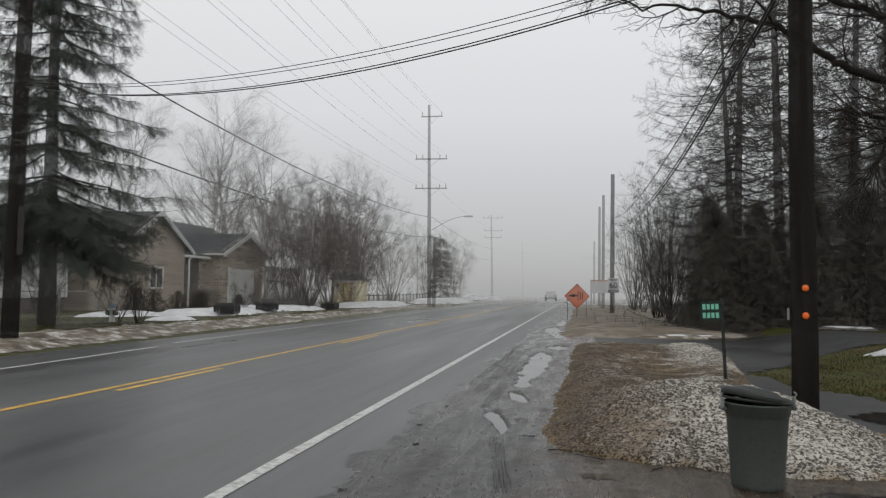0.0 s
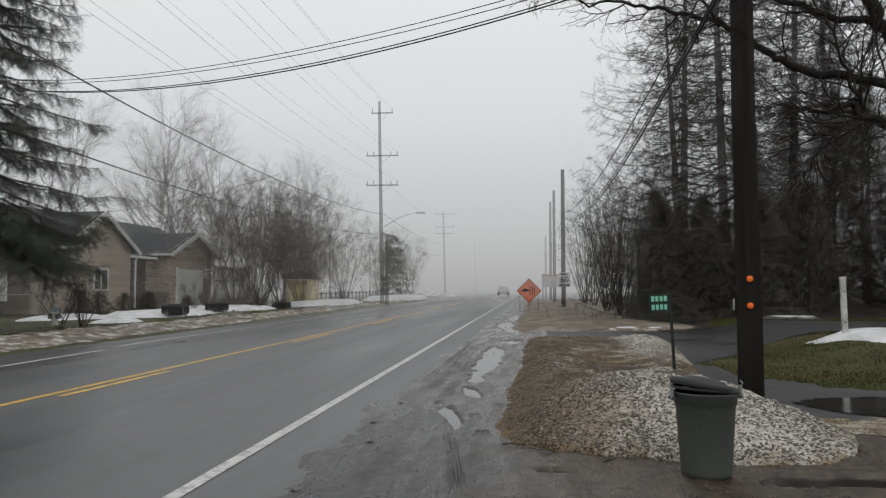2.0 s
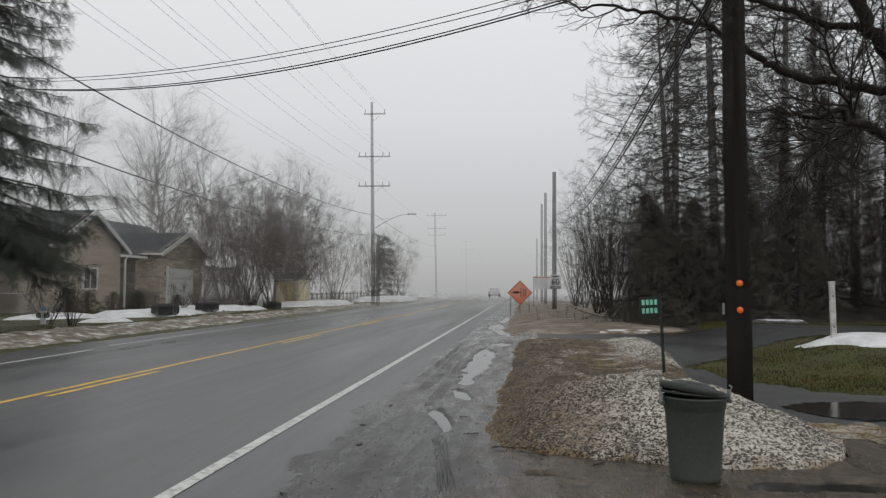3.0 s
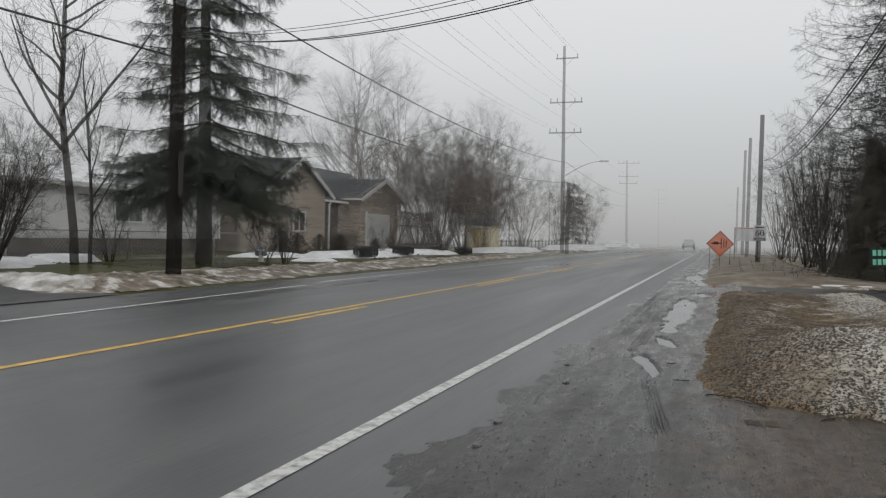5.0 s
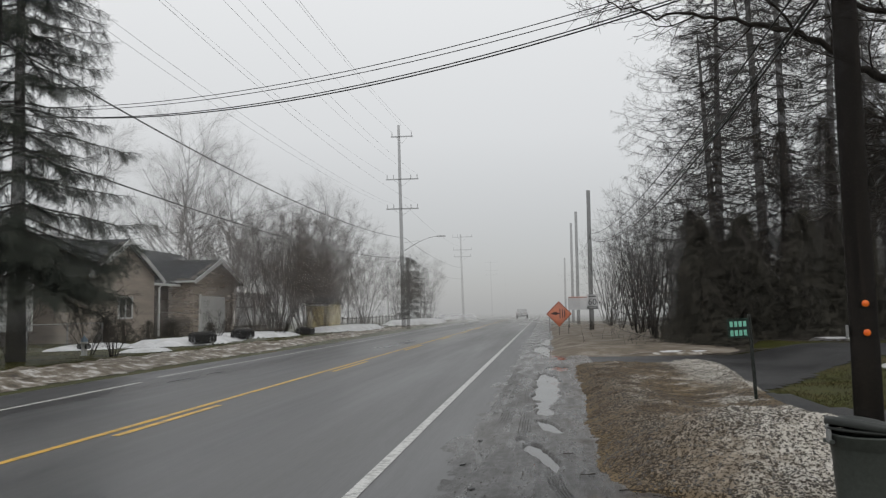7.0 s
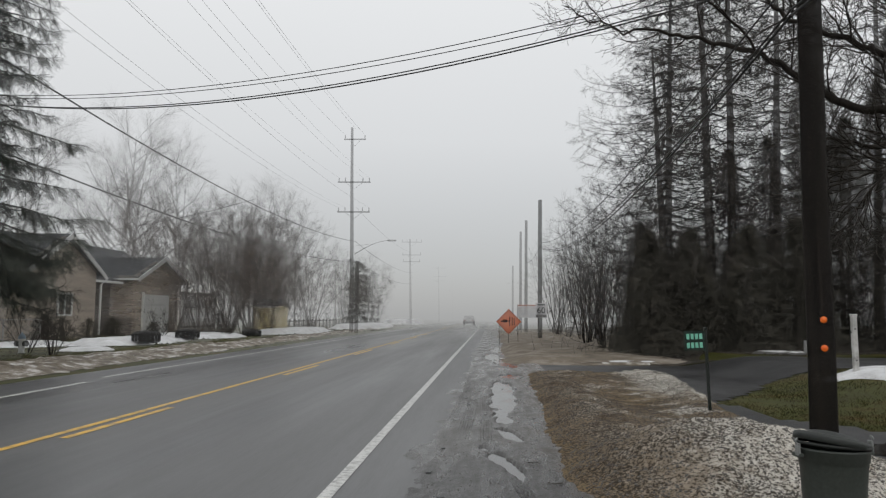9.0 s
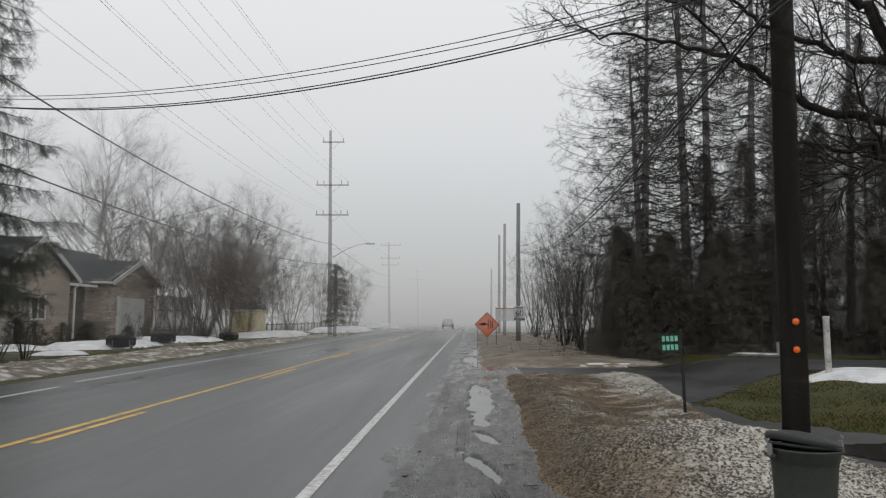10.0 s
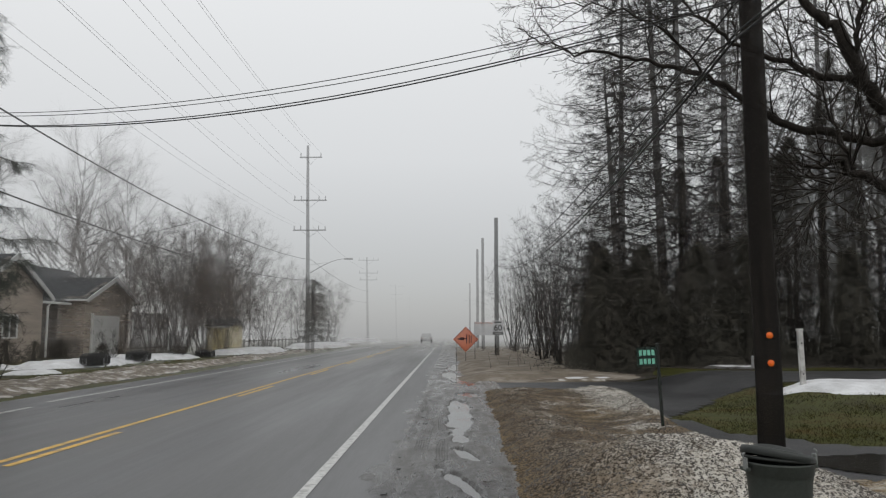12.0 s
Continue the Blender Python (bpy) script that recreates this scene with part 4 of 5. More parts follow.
def cedar(name, at, seed, height, radius, label, sprays, needles=None):
    """A dense conifer clothed to the ground in hanging sprays."""
    rng = random.Random(seed)
    t = thing(name, pose(*at), label, "tree", "conifers of the wood")
    tubes("trunk", [limb(rng, (0, 0, -0.1), (0, 0, 1), height, 0.14, 0.02, 0.01, 0, 7)], 7, BARK, t)
    verts, faces = [], []
    for _ in range(sprays):
        s = rng.random() ** 1.25
        z = 0.15 + s * (height - 0.2)
        a = rng.uniform(0, 6.283)
        lump = 0.78 + 0.3 * math.sin(3 * a + 5 * s + seed) + 0.12 * math.sin(11 * s + seed)
        r = radius * (1 - s) ** 0.7 * lump * rng.uniform(0.45, 1.05)
        p = Vector((math.cos(a) * r, math.sin(a) * r, z))
        d = Vector((math.cos(a), math.sin(a), rng.uniform(-0.7, 0.25))).normalized()
        needle_tuft(verts, faces, rng, p, d, rng.uniform(0.16, 0.36), 4)
    sp = mesh_ob("spray_mass", verts, faces, needles or CEDAR, t)
    sp["kind"] = "stuff"
    return t


floor_wood = grid("forest_floor", steps_between(2.4, 60, 1.2), steps_between(23.6, 90, 1.2), lambda x, y: ground_height(x, y) + 0.02 + 0.1 * fbm(x, y, 0.4) + 0.35 * smooth01(5, 9, x) * smooth01(25, 30, y), LITTER)
tagged(floor_wood, "dark leaf litter on the floor of the wood", "forest floor", kind="structure")
kinds = [cedar("cedar_tree", (5.0, 30.5, 0), 1, 5.2, 1.7, "low dark cedar at the edge of the wood", 2300),
         cedar("cedar_tree", (6.2, 27.6, 0), 2, 4.6, 1.7, "low dark cedar at the edge of the wood", 2100),
         cedar("cedar_tree", (13.0, 30.6, 0), 3, 9.5, 2.1, "dense dark conifer at the edge of the wood", 3400),
         cedar("cedar_tree", (15.2, 29.5, 0), 4, 12.0, 2.4, "tall dense dark conifer in the wood", 4200)]
tall_conifer = cedar("cedar_tree", (17.2, 35.4, 0), 6, 15.0, 2.7, "tall dense dark conifer deep in the wood", 5200)
for x, y in ((13.8, 36.2), (20.4, 35.6), (23.6, 34.6), (26.6, 34.0), (29.6, 32.0)):
    copy_thing(tall_conifer, pose(x, y, -0.3, 0, 0, 53 * x))
rng = random.Random(77)
for x, y, k in ((8.0, 27.0, 1), (9.7, 27.2, 0), (13.3, 27.0, 1), (15.4, 26.6, 0), (17.4, 26.8, 1), (19.4, 27.0, 0), (21.5, 27.5, 1), (4.9, 27.8, 1), (5.6, 33.0, 1), (7.3, 32.6, 0), (9.2, 33.2, 1),
                (6.6, 37.4, 0), (11.0, 33.5, 0),
                (11.0, 34.0, 2), (12.4, 32.6, 2), (14.0, 33.4, 2), (16.0, 31.6, 2), (9.9, 35.6, 2), (15.4, 33.6, 3), (18.0, 33.6, 3), (17.6, 30.6, 2), (19.6, 32.4, 3), (21.8, 31.0, 2), (24.4, 32.6, 3), (24.0, 28.0, 1), (26.8, 30.0, 2),  (22.0, 36.5, 3), (9.4, 44.0, 0), (9.4, 38.0, 1), (11.4, 40.0, 0), (13.4, 36.0, 1), ):
    copy_thing(kinds[k], pose(x, y, rng.uniform(-0.2, 0.15), rng.uniform(-2, 2), rng.uniform(-2, 2), rng.uniform(0, 360)))
# dim round conifers far along the other side
dim = cedar("round_conifer", (-18.8, 97, 0), 9, 8.5, 3.6, "dim rounded conifer far along the road", 3600, NEEDLES_FAR)
for x, y in ((-22.0, 104.0), (-17.9, 110.0), (-24.5, 92.0), (-26.0, 79.0), (-20.5, 120.0)):
    copy_thing(dim, pose(x, y, rng.uniform(-1.5, -0.3), 0, 0, rng.uniform(0, 360)))
# leafless growth between the conifers and along the verge
growth = bare_tree("clump_tree", (4.2, 36.5, 0), 131, 6.6, 0.035, "leafless tangle of saplings along the wood", stems=7, main=8, second=5, third=4, spread=0.6, reach=0.4, first=0.12, lift=0.06, lean=0.4, twig=0.010)
for x, y in ((5.2, 29.4), (9.0, 28.6), (3.9, 32.5), (3.8, 39.0), (5.3, 35.0), (5.2, 44.0), (5.4, 48.5), (5.5, 39.5), (3.9, 56.0), (4.2, 61.5), (4.8, 74.0), (5.8, 53.0), (4.3, 41.0), (4.4, 46.0), (4.2, 51.5), (5.6, 57.0), (5.0, 67.0), (12.6, 29.2), (16.4, 28.2), (20.6, 28.8), (24.6, 30.0)):
    copy_thing(growth, pose(x, y, 0, 0, 0, rng.uniform(0, 360)))
tall = bare_tree("bare_tree", (14.4, 25.6, 0), 132, 13.0, 0.16, "tall leafless tree at the edge of the wood", main=16, second=7, third=6, spread=0.65, reach=0.36, first=0.3, lift=0.05, twig=0.011)
for x, y in ((18.6, 25.6), (22.8, 25.8), (12.8, 34.5), (20.0, 29.6), (27.0, 27.0)):
    copy_thing(tall, pose(x, y, 0, 0, 0, rng.uniform(0, 360)))
for x, y in ((14.4, 31.4),):
    larch("larch_tree", (x, y, 0), 140 + int(x), 20.0, 3.2, "tall leafless larch standing in the dark wood", first=3.0, whorls=26, per=4)


# ---- broad old tree over the driveway ----
def broad_tree():
    rng = random.Random(31)
    t = thing("broad_tree", pose(0, 0, 0), "old leafless tree with long crooked limbs over the driveway", "tree")
    trunk = [(Vector(p), r) for p, r in (((6.6, 9.5, 0.0), 0.38), ((6.5, 9.5, 0.8), 0.31), ((6.4, 9.5, 1.9), 0.28), ((6.1, 9.5, 2.7), 0.27), ((5.6, 9.5, 3.35), 0.24))]
    arms = (((5.6, 9.5, 3.35), (5.1, 9.5, 4.07), (4.87, 9.5, 4.46), (4.54, 9.5, 4.91), (4.28, 9.5, 5.54), (3.99, 9.5, 5.82), (3.63, 9.6, 6.26), (3.1, 9.7, 7.0)),
            ((4.54, 9.5, 4.91), (4.49, 9.4, 5.42), (4.62, 9.4, 5.9), (4.7, 9.4, 6.8)),
            ((4.56, 9.55, 4.87), (4.14, 9.6, 4.92), (3.77, 9.6, 5.03), (3.32, 9.65, 5.27), (2.95, 9.7, 5.43), (2.58, 9.7, 5.76), (2.2, 9.8, 6.15), (1.6, 9.9, 6.5)),
            ((6.1, 9.5, 2.9), (5.55, 9.55, 3.75), (4.96, 9.7, 4.05), (4.28, 9.8, 4.21), (3.73, 9.95, 4.33), (3.45, 10.0, 4.52), (3.18, 10.1, 4.8), (2.75, 10.2, 5.12), (2.25, 10.4, 5.36), (1.95, 10.5, 5.48), (1.48, 10.6, 5.6), (0.99, 10.7, 5.67), (0.5, 10.7, 5.8), (0.1, 10.7, 6.05)),
            ((6.3, 9.5, 2.5), (5.5, 9.4, 3.05), (4.7, 9.3, 3.34), (4.36, 9.3, 3.49), (4.08, 9.3, 3.68), (3.64, 9.3, 3.6), (3.2, 9.3, 3.72)),
            ((4.08, 9.2, 3.52), (3.84, 9.0, 3.29), (3.54, 9.0, 2.93), (3.21, 9.0, 2.62)),
            ((4.33, 9.3, 3.5), (4.23, 9.3, 3.79), (4.01, 9.3, 4.39), (3.85, 9.3, 4.92)),
            ((2.75, 10.2, 5.12), (2.1, 10.0, 5.75), (1.4, 9.9, 6.0), (0.8, 9.9, 6.1), (0.3, 9.9, 6.0)),
            ((5.1, 9.5, 4.0), (5.5, 9.9, 5.0), (5.6, 10.2, 6.2)))
    girth = ((0.13, 0.035), (0.045, 0.02), (0.054, 0.009), (0.078, 0.006), (0.10, 0.012), (0.026, 0.006), (0.036, 0.009), (0.020, 0.005), (0.07, 0.025))
    tubes("trunk", [trunk], 12, BARK_WET, t)
    branches, twigs = [], []
    for pts, (r0, r1) in zip(arms, girth):
        path = [(Vector(p), r0 + (r1 - r0) * i / (len(pts) - 1)) for i, p in enumerate(pts)]
        fine = []
        for i in range((len(path) - 1) * 4):
            p, r, _ = along(path, i / ((len(path) - 1) * 4))
            fine.append((p + Vector((rng.gauss(0, 0.02), rng.gauss(0, 0.02), rng.gauss(0, 0.025))), r))
        fine.append(path[-1])
        tubes("limb", [fine], 9, BARK_WET, t)
        br = sprout(rng, path, 17, 0.12, 1.3, 0.9, 0.16, 0.07, 0.014, 6)
        branches += br
        for b in br:
            b2 = sprout(rng, b, 6, 0.15, 0.6, 0.75, 0.18, 0.06, 0.007, 5)
            branches += b2
            for c in b2:
                twigs += sprout(rng, c, 4, 0.2, 0.26, 0.8, 0.2, 0.05, 0.004, 3, 0.6)
    v, f = tube_data(branches, 5, False)
    v2, f2 = tube_data(twigs, 3, False)
    k = len(v)
    tw = mesh_ob("twig_mass", v + v2, f + [tuple(i + k for i in q) for q in f2], BARK_WET, t)
    tw["kind"] = "stuff"


broad_tree()

# ---- houses across the road ----
SIDING = mat("tan_siding", [(0.41, 0.352, 0.295), (0.46, 0.396, 0.336)], 2.0, 0.6, 0.12, 0.12, stretch=(0.2, 0.2, 1.6), fine=4)
BRICK_DARK = mat("grey_brown_brick", [(0.11, 0.098, 0.09), (0.165, 0.15, 0.138)], 0.6, 0.8, 0.4, 0.06, fine=20)
WHITE_WALL = mat("white_vinyl_siding", [(0.62, 0.62, 0.60), (0.76, 0.76, 0.74)], 2.0, 0.5, 0.5, 0.1, stretch=(0.2, 0.2, 1.6))
ROOF = mat("dark_wet_shingles", [(0.034, 0.037, 0.040), (0.064, 0.067, 0.070)], 0.5, 0.6, 0.6, 0.1, stretch=(1, 1, 3))
TRIM = mat("white_painted_trim", [(0.66, 0.66, 0.64), (0.80, 0.80, 0.78)], 0.7, 0.45)
GLASS = mat("dark_window_glass", [(0.012, 0.014, 0.016), (0.03, 0.033, 0.036)], 1.5, 0.05, rough_to=0.1, spec=0.8)
DOOR_WHITE = mat("white_garage_door", [(0.60, 0.60, 0.58), (0.72, 0.72, 0.70)], 1.0, 0.45)
FENCE_BROWN = mat("brown_fence_boards", [(0.045, 0.032, 0.024), (0.09, 0.066, 0.05)], 0.5, 0.8, 0.4, 0.05, stretch=(2, 2, 0.3), vary=0.25)
SHED_YELLOW = mat("pale_yellow_boards", [(0.50, 0.42, 0.22), (0.62, 0.53, 0.30)], 0.8, 0.6, 0.3, 0.08)
RUBBER = mat("weathered_black_rubber", [(0.015, 0.015, 0.015), (0.035, 0.034, 0.033)], 0.4, 0.7, 0.4, 0.03)


def slab(name, corners, thick, material, parent, label=""):
    """A flat board with thickness, given by its outline."""
    c = [Vector(p) for p in corners]
    nrm = (c[1] - c[0]).cross(c[2] - c[0]).normalized() * thick
    k = len(c)
    faces = [tuple(range(k)), tuple(range(2 * k - 1, k - 1, -1))]
    faces += [(i, i + k, (i + 1) % k + k, (i + 1) % k) for i in range(k)]
    return mesh_ob(name, c + [p - nrm for p in c], faces, material, parent, label)


def window(parent, x, y0, y1, z0, z1, bars=1):
    """A framed window in a wall that faces the road."""
    w = part("window", box_bm(0.05, y1 - y0, z1 - z0, (x + 0.01, (y0 + y1) / 2, z0)), GLASS, parent, "dark glass in a white frame")
    for ya, yb, za, zb in ((y0 - 0.08, y0, z0 - 0.08, z1 + 0.08), (y1, y1 + 0.08, z0 - 0.08, z1 + 0.08), (y0, y1, z1, z1 + 0.08), (y0, y1, z0 - 0.08, z0)):
        part("window_frame", box_bm(0.1, yb - ya, zb - za, (x + 0.04, (ya + yb) / 2, za), 0.01), TRIM, w)
    for i in range(bars):
        yy = y0 + (y1 - y0) * (i + 1) / (bars + 1)
        part("mullion", box_bm(0.08, 0.05, z1 - z0, (x + 0.035, yy, z0)), TRIM, w)


def gable_wing(parent, x0, x1, y0, y1, eave, peak, wall):
    """A wing whose gable faces the road at x1, with its roof and white bargeboards."""
    ym = (y0 + y1) / 2
    slab("wall", [(x1, y0, -0.1), (x1, y1, -0.1), (x1, y1, eave), (x1, ym, peak - 0.12), (x1, y0, eave)], 0.2, wall, parent)
    slab("wall", [(x0, y0, -0.1), (x1 - 0.2, y0, -0.1), (x1 - 0.2, y0, eave), (x0, y0, eave)], 0.2, wall, parent)
    slab("wall", [(x1 - 0.2, y1, -0.1), (x0, y1, -0.1), (x0, y1, eave), (x1 - 0.2, y1, eave)], 0.2, wall, parent)
    k = (peak - eave) / (ym - y0)
    o, f = 0.45, 0.35
    slab("roof", [(x0, y0 - o, eave - o * k), (x1 + f, y0 - o, eave - o * k), (x1 + f, ym, peak), (x0, ym, peak)], 0.14, ROOF, parent)
    slab("roof", [(x1 + f, y1 + o, eave - o * k), (x0, y1 + o, eave - o * k), (x0, ym, peak), (x1 + f, ym, peak)], 0.14, ROOF, parent)
    for s, ya in ((-1, y0 - o), (1, y1 + o)):
        a, b = Vector((x1 + f + 0.03, ya, eave - o * k)), Vector((x1 + f + 0.03, ym, peak))
        c = [a + Vector((0, 0, 0.04)), b + Vector((0, 0, 0.04)), b - Vector((0, 0, 0.24)), a - Vector((0, 0, 0.2))]
        slab("bargeboard", c if s > 0 else c[::-1], 0.06, TRIM, parent)
        part("gutter", box_bm(x1 + f - x0, 0.12, 0.12, ((x0 + x1 + f) / 2, ya + s * 0.07, eave - o * k - 0.12), 0.02), TRIM, parent)


def tan_house():
    t = thing("house", pose(0, 0, 0), "tan bungalow with dark shingle roof and white-trimmed gables", "house")
    slab("wall", [(-23.9, 40.3, -0.1), (-23.9, 45.06, -0.1), (-23.9, 45.06, 3.3), (-23.9, 40.3, 3.3)], 0.2, BRICK_DARK, t)
    slab("wall", [(-32, 34.0, -0.1), (-24, 34.0, -0.1), (-24, 34.0, 3.3), (-26.2, 34.0, 5.3), (-32, 34.0, 3.3)], 0.2, SIDING, t)
    slab("wall", [(-24, 51.0, -0.1), (-32, 51.0, -0.1), (-32, 51.0, 3.3), (-26.2, 51.0, 5.3), (-24, 51.0, 3.3)], 0.2, SIDING, t)
    slab("wall", [(-32, 51.0, -0.1), (-32, 34.0, -0.1), (-32, 34.0, 3.3), (-32, 51.0, 3.3)], 0.2, SIDING, t)
    slab("roof", [(-23.0, 33.5, 3.25), (-23.0, 51.5, 3.25), (-26.2, 51.5, 5.6), (-26.2, 33.5, 5.6)], 0.14, ROOF, t)
    slab("roof", [(-33.0, 51.5, 3.25), (-33.0, 33.5, 3.25), (-26.2, 33.5, 5.6), (-26.2, 51.5, 5.6)], 0.14, ROOF, t)
    part("gutter", box_bm(0.14, 3.9, 0.14, (-22.95, 42.68, 3.1), 0.03), TRIM, t)
    gable_wing(t, -27, -22.3, 34.0, 40.26, 3.62, 5.36, SIDING)
    gable_wing(t, -27, -22.3, 45.1, 51.9, 3.65, 5.0, SIDING)
    for y in (40.42,):
        tubes("downpipe", [[(Vector((-21.9, y + 0.35, 3.3)), 0.06), (Vector((-22.15, y + 0.1, 2.9)), 0.06), (Vector((-22.15, y + 0.1, 0.2)), 0.06)]], 8, TRIM, t)
    window(t, -23.9, 41.3, 42.7, 1.0, 2.9, 1)
    window(t, -22.3, 36.6, 37.8, 1.3, 2.3, 1)
    door = part("garage_door", box_bm(0.08, 3.7, 2.5, (-22.25, 47.9, 0.05), 0.01), DOOR_WHITE, t, "white panelled garage door")
    for i in range(4):
        part("panel", box_bm(0.03, 3.5, 0.48, (-22.2, 47.9, 0.14 + i * 0.6), 0.012), DOOR_WHITE, door)
    part("door_frame", box_bm(0.12, 0.14, 2.65, (-22.24, 45.95, 0.02)), TRIM, t)
    part("porch_planter", box_bm(1.0, 2.2, 1.1, (-23.0, 44.6, 0.0), 0.05), BRICK_DARK, t)


tan_house()


def white_house():
    t = thing("house", pose(0, 0, 0), "long low white-sided house with dark skirting behind trees", "house")
    x1, x0, y0, y1 = -24.0, -31.0, 19.5, 32.2
    part("skirting", box_bm(x1 - x0 - 0.1, y1 - y0 - 0.1, 0.75, ((x0 + x1) / 2, (y0 + y1) / 2, 0)), BRICK_DARK, t)
    part("wall", box_bm(x1 - x0, y1 - y0, 2.3, ((x0 + x1) / 2, (y0 + y1) / 2, 0.75), 0.01), WHITE_WALL, t)
    slab("roof", [(x1 + 0.4, y0 - 0.4, 2.95), (x1 + 0.4, y1 + 0.4, 2.95), (-27.5, y1 + 0.4, 4.2), (-27.5, y0 - 0.4, 4.2)], 0.14, SNOW_CLEAN, t, "roof under a thin cover of snow")
    slab("roof", [(x0 - 0.4, y1 + 0.4, 2.95), (x0 - 0.4, y0 - 0.4, 2.95), (-27.5, y0 - 0.4, 4.2), (-27.5, y1 + 0.4, 4.2)], 0.14, ROOF, t)
    for y in (y0 - 0.02, y1 - 0.18):
        slab("gable", [(x1, y, 3.05), (-27.5, y, 4.1), (x0, y, 3.05)], -0.2, WHITE_WALL, t)
    part("fascia", box_bm(0.06, y1 - y0 + 0.8, 0.18, (x1 + 0.45, (y0 + y1) / 2, 2.78), 0.01), TRIM, t)
    window(t, x1, 25.0, 26.6, 1.5, 2.5, 1)
    part("corner_post", box_bm(0.14, 0.14, 2.3, (x1 + 0.03, y1 - 0.05, 0.75), 0.01), TRIM, t)


white_house()

for i, (x, y, h, r) in enumerate(((-21.2, 33.6, 1.3, 0.9), (-21.3, 35.4, 1.2, 0.9), (-21.2, 37.6, 1.1, 0.8), (-22.6, 43.0, 1.2, 0.7), (-21.6, 46.0, 0.9, 0.5), (-19.8, 52.4, 1.5, 0.9))):
    tagged(cedar("evergreen_shrub", (x, y, 0), 200 + i, h, r, "rounded dark evergreen shrub against the house wall", 260), category="shrub", group="shrubs by the house")

fence = thing("board_fence", pose(0, 0, 0), "dark brown board fence beside the garage", "fence")
bd = box_bm(0.03, 0.19, 2.9, (0, 0, 0), 0.004)
board_me = None
for i in range(34):
    if board_me is None:
        o = part("board", bd, FENCE_BROWN, fence)
        board_me = o.data
    else:
        o = new("board", board_me)
        o.parent = fence
    o.matrix_local = pose(-22.4, 52.1 + 0.21 * i, 0.02 + 0.03 * math.sin(i * 2.3))
for z in (0.4, 1.8):
    part("rail", box_bm(0.05, 7.2, 0.1, (-22.46, 55.6, z)), FENCE_BROWN, fence)

shed = thing("garden_shed", pose(-17.9, 58.6, 0, 0, 0, -12), "small pale yellow garden shed", "shed")
part("wall", box_bm(1.9, 2.0, 2.0, (0, 0, 0), 0.015), SHED_YELLOW, shed)
part("door", box_bm(0.9, 0.05, 1.7, (0.1, -1.02, 0.05), 0.01), SHED_YELLOW, shed)
slab("roof", [(-1.1, -1.15, 1.98), (1.1, -1.15, 1.98), (1.1, 0, 2.6), (-1.1, 0, 2.6)], 0.06, ROOF, shed)
slab("roof", [(1.1, 1.15, 1.98), (-1.1, 1.15, 1.98), (-1.1, 0, 2.6), (1.1, 0, 2.6)], 0.06, ROOF, shed)
part("trim", box_bm(2.1, 0.05, 0.1, (0, -1.15, 1.9), 0.01), TRIM, shed)


def tyre_planter(at, turn, label):
    t = thing("tyre_planter", pose(*at, 0, 0, turn), label, "planter", "tyre planters on the lawn")
    prof = [(0.30, 0.02), (0.42, 0.0), (0.53, 0.05), (0.56, 0.14), (0.56, 0.36), (0.53, 0.45), (0.42, 0.5), (0.30, 0.48), (0.27, 0.25), (0.30, 0.02)]
    v, f = lathe(prof, 28)
    mesh_ob("tyre", v, f, RUBBER, t, "", True)
    for i in range(20):
        a = 2 * math.pi * i / 20
        part("lug", box_bm(0.03, 0.09, 0.3, (0.56 * math.cos(a), 0.56 * math.sin(a), 0.1), 0.008, pose(0, 0, 0, 12, 0, math.degrees(a))), RUBBER, t)
    v, f = lathe([(0.0, 0.4), (0.2, 0.41), (0.31, 0.38)], 20)
    mesh_ob("soil", v, f, LITTER, t, "", True)


tyre_planter((-15.3, 31.2, 0.16), 0, "black tractor tyre planter in melting snow")
tyre_planter((-15.6, 36.4, 0.16), 40, "black tractor tyre planter in melting snow")
tyre_planter((-15.3, 45.6, 0.02), 70, "black tractor tyre planter sunk in snow")

hyd = thing("fire_hydrant", pose(-16.2, 24.0, 0.05), "small dark hydrant with a pale blue cap on the lawn", "hydrant")
HYD = mat("dark_hydrant_paint", [(0.03, 0.035, 0.03), (0.06, 0.06, 0.05)], 0.3, 0.5)
HYD_CAP = mat("pale_blue_cap_paint", [(0.18, 0.26, 0.34), (0.24, 0.32, 0.4)], 0.3, 0.5)
v, f = lathe([(0.14, 0), (0.14, 0.04), (0.09, 0.05), (0.09, 0.42), (0.12, 0.44), (0.12, 0.5), (0.0, 0.5)], 16)
mesh_ob("barrel", v, f, TRIM, hyd, "pale barrel", True)
v, f = lathe([(0.12, 0.5), (0.11, 0.58), (0.06, 0.64), (0.03, 0.66), (0.03, 0.7), (0, 0.7)], 16)
mesh_ob("cap", v, f, HYD_CAP, hyd, "", True)
for s in (-1, 1):
    tubes("outlet", [[(Vector((0.08 * s, -0.02, 0.34)), 0.09), (Vector((0.2 * s, -0.02, 0.34)), 0.09), (Vector((0.23 * s, -0.02, 0.34)), 0.06)]], 12, HYD, hyd)

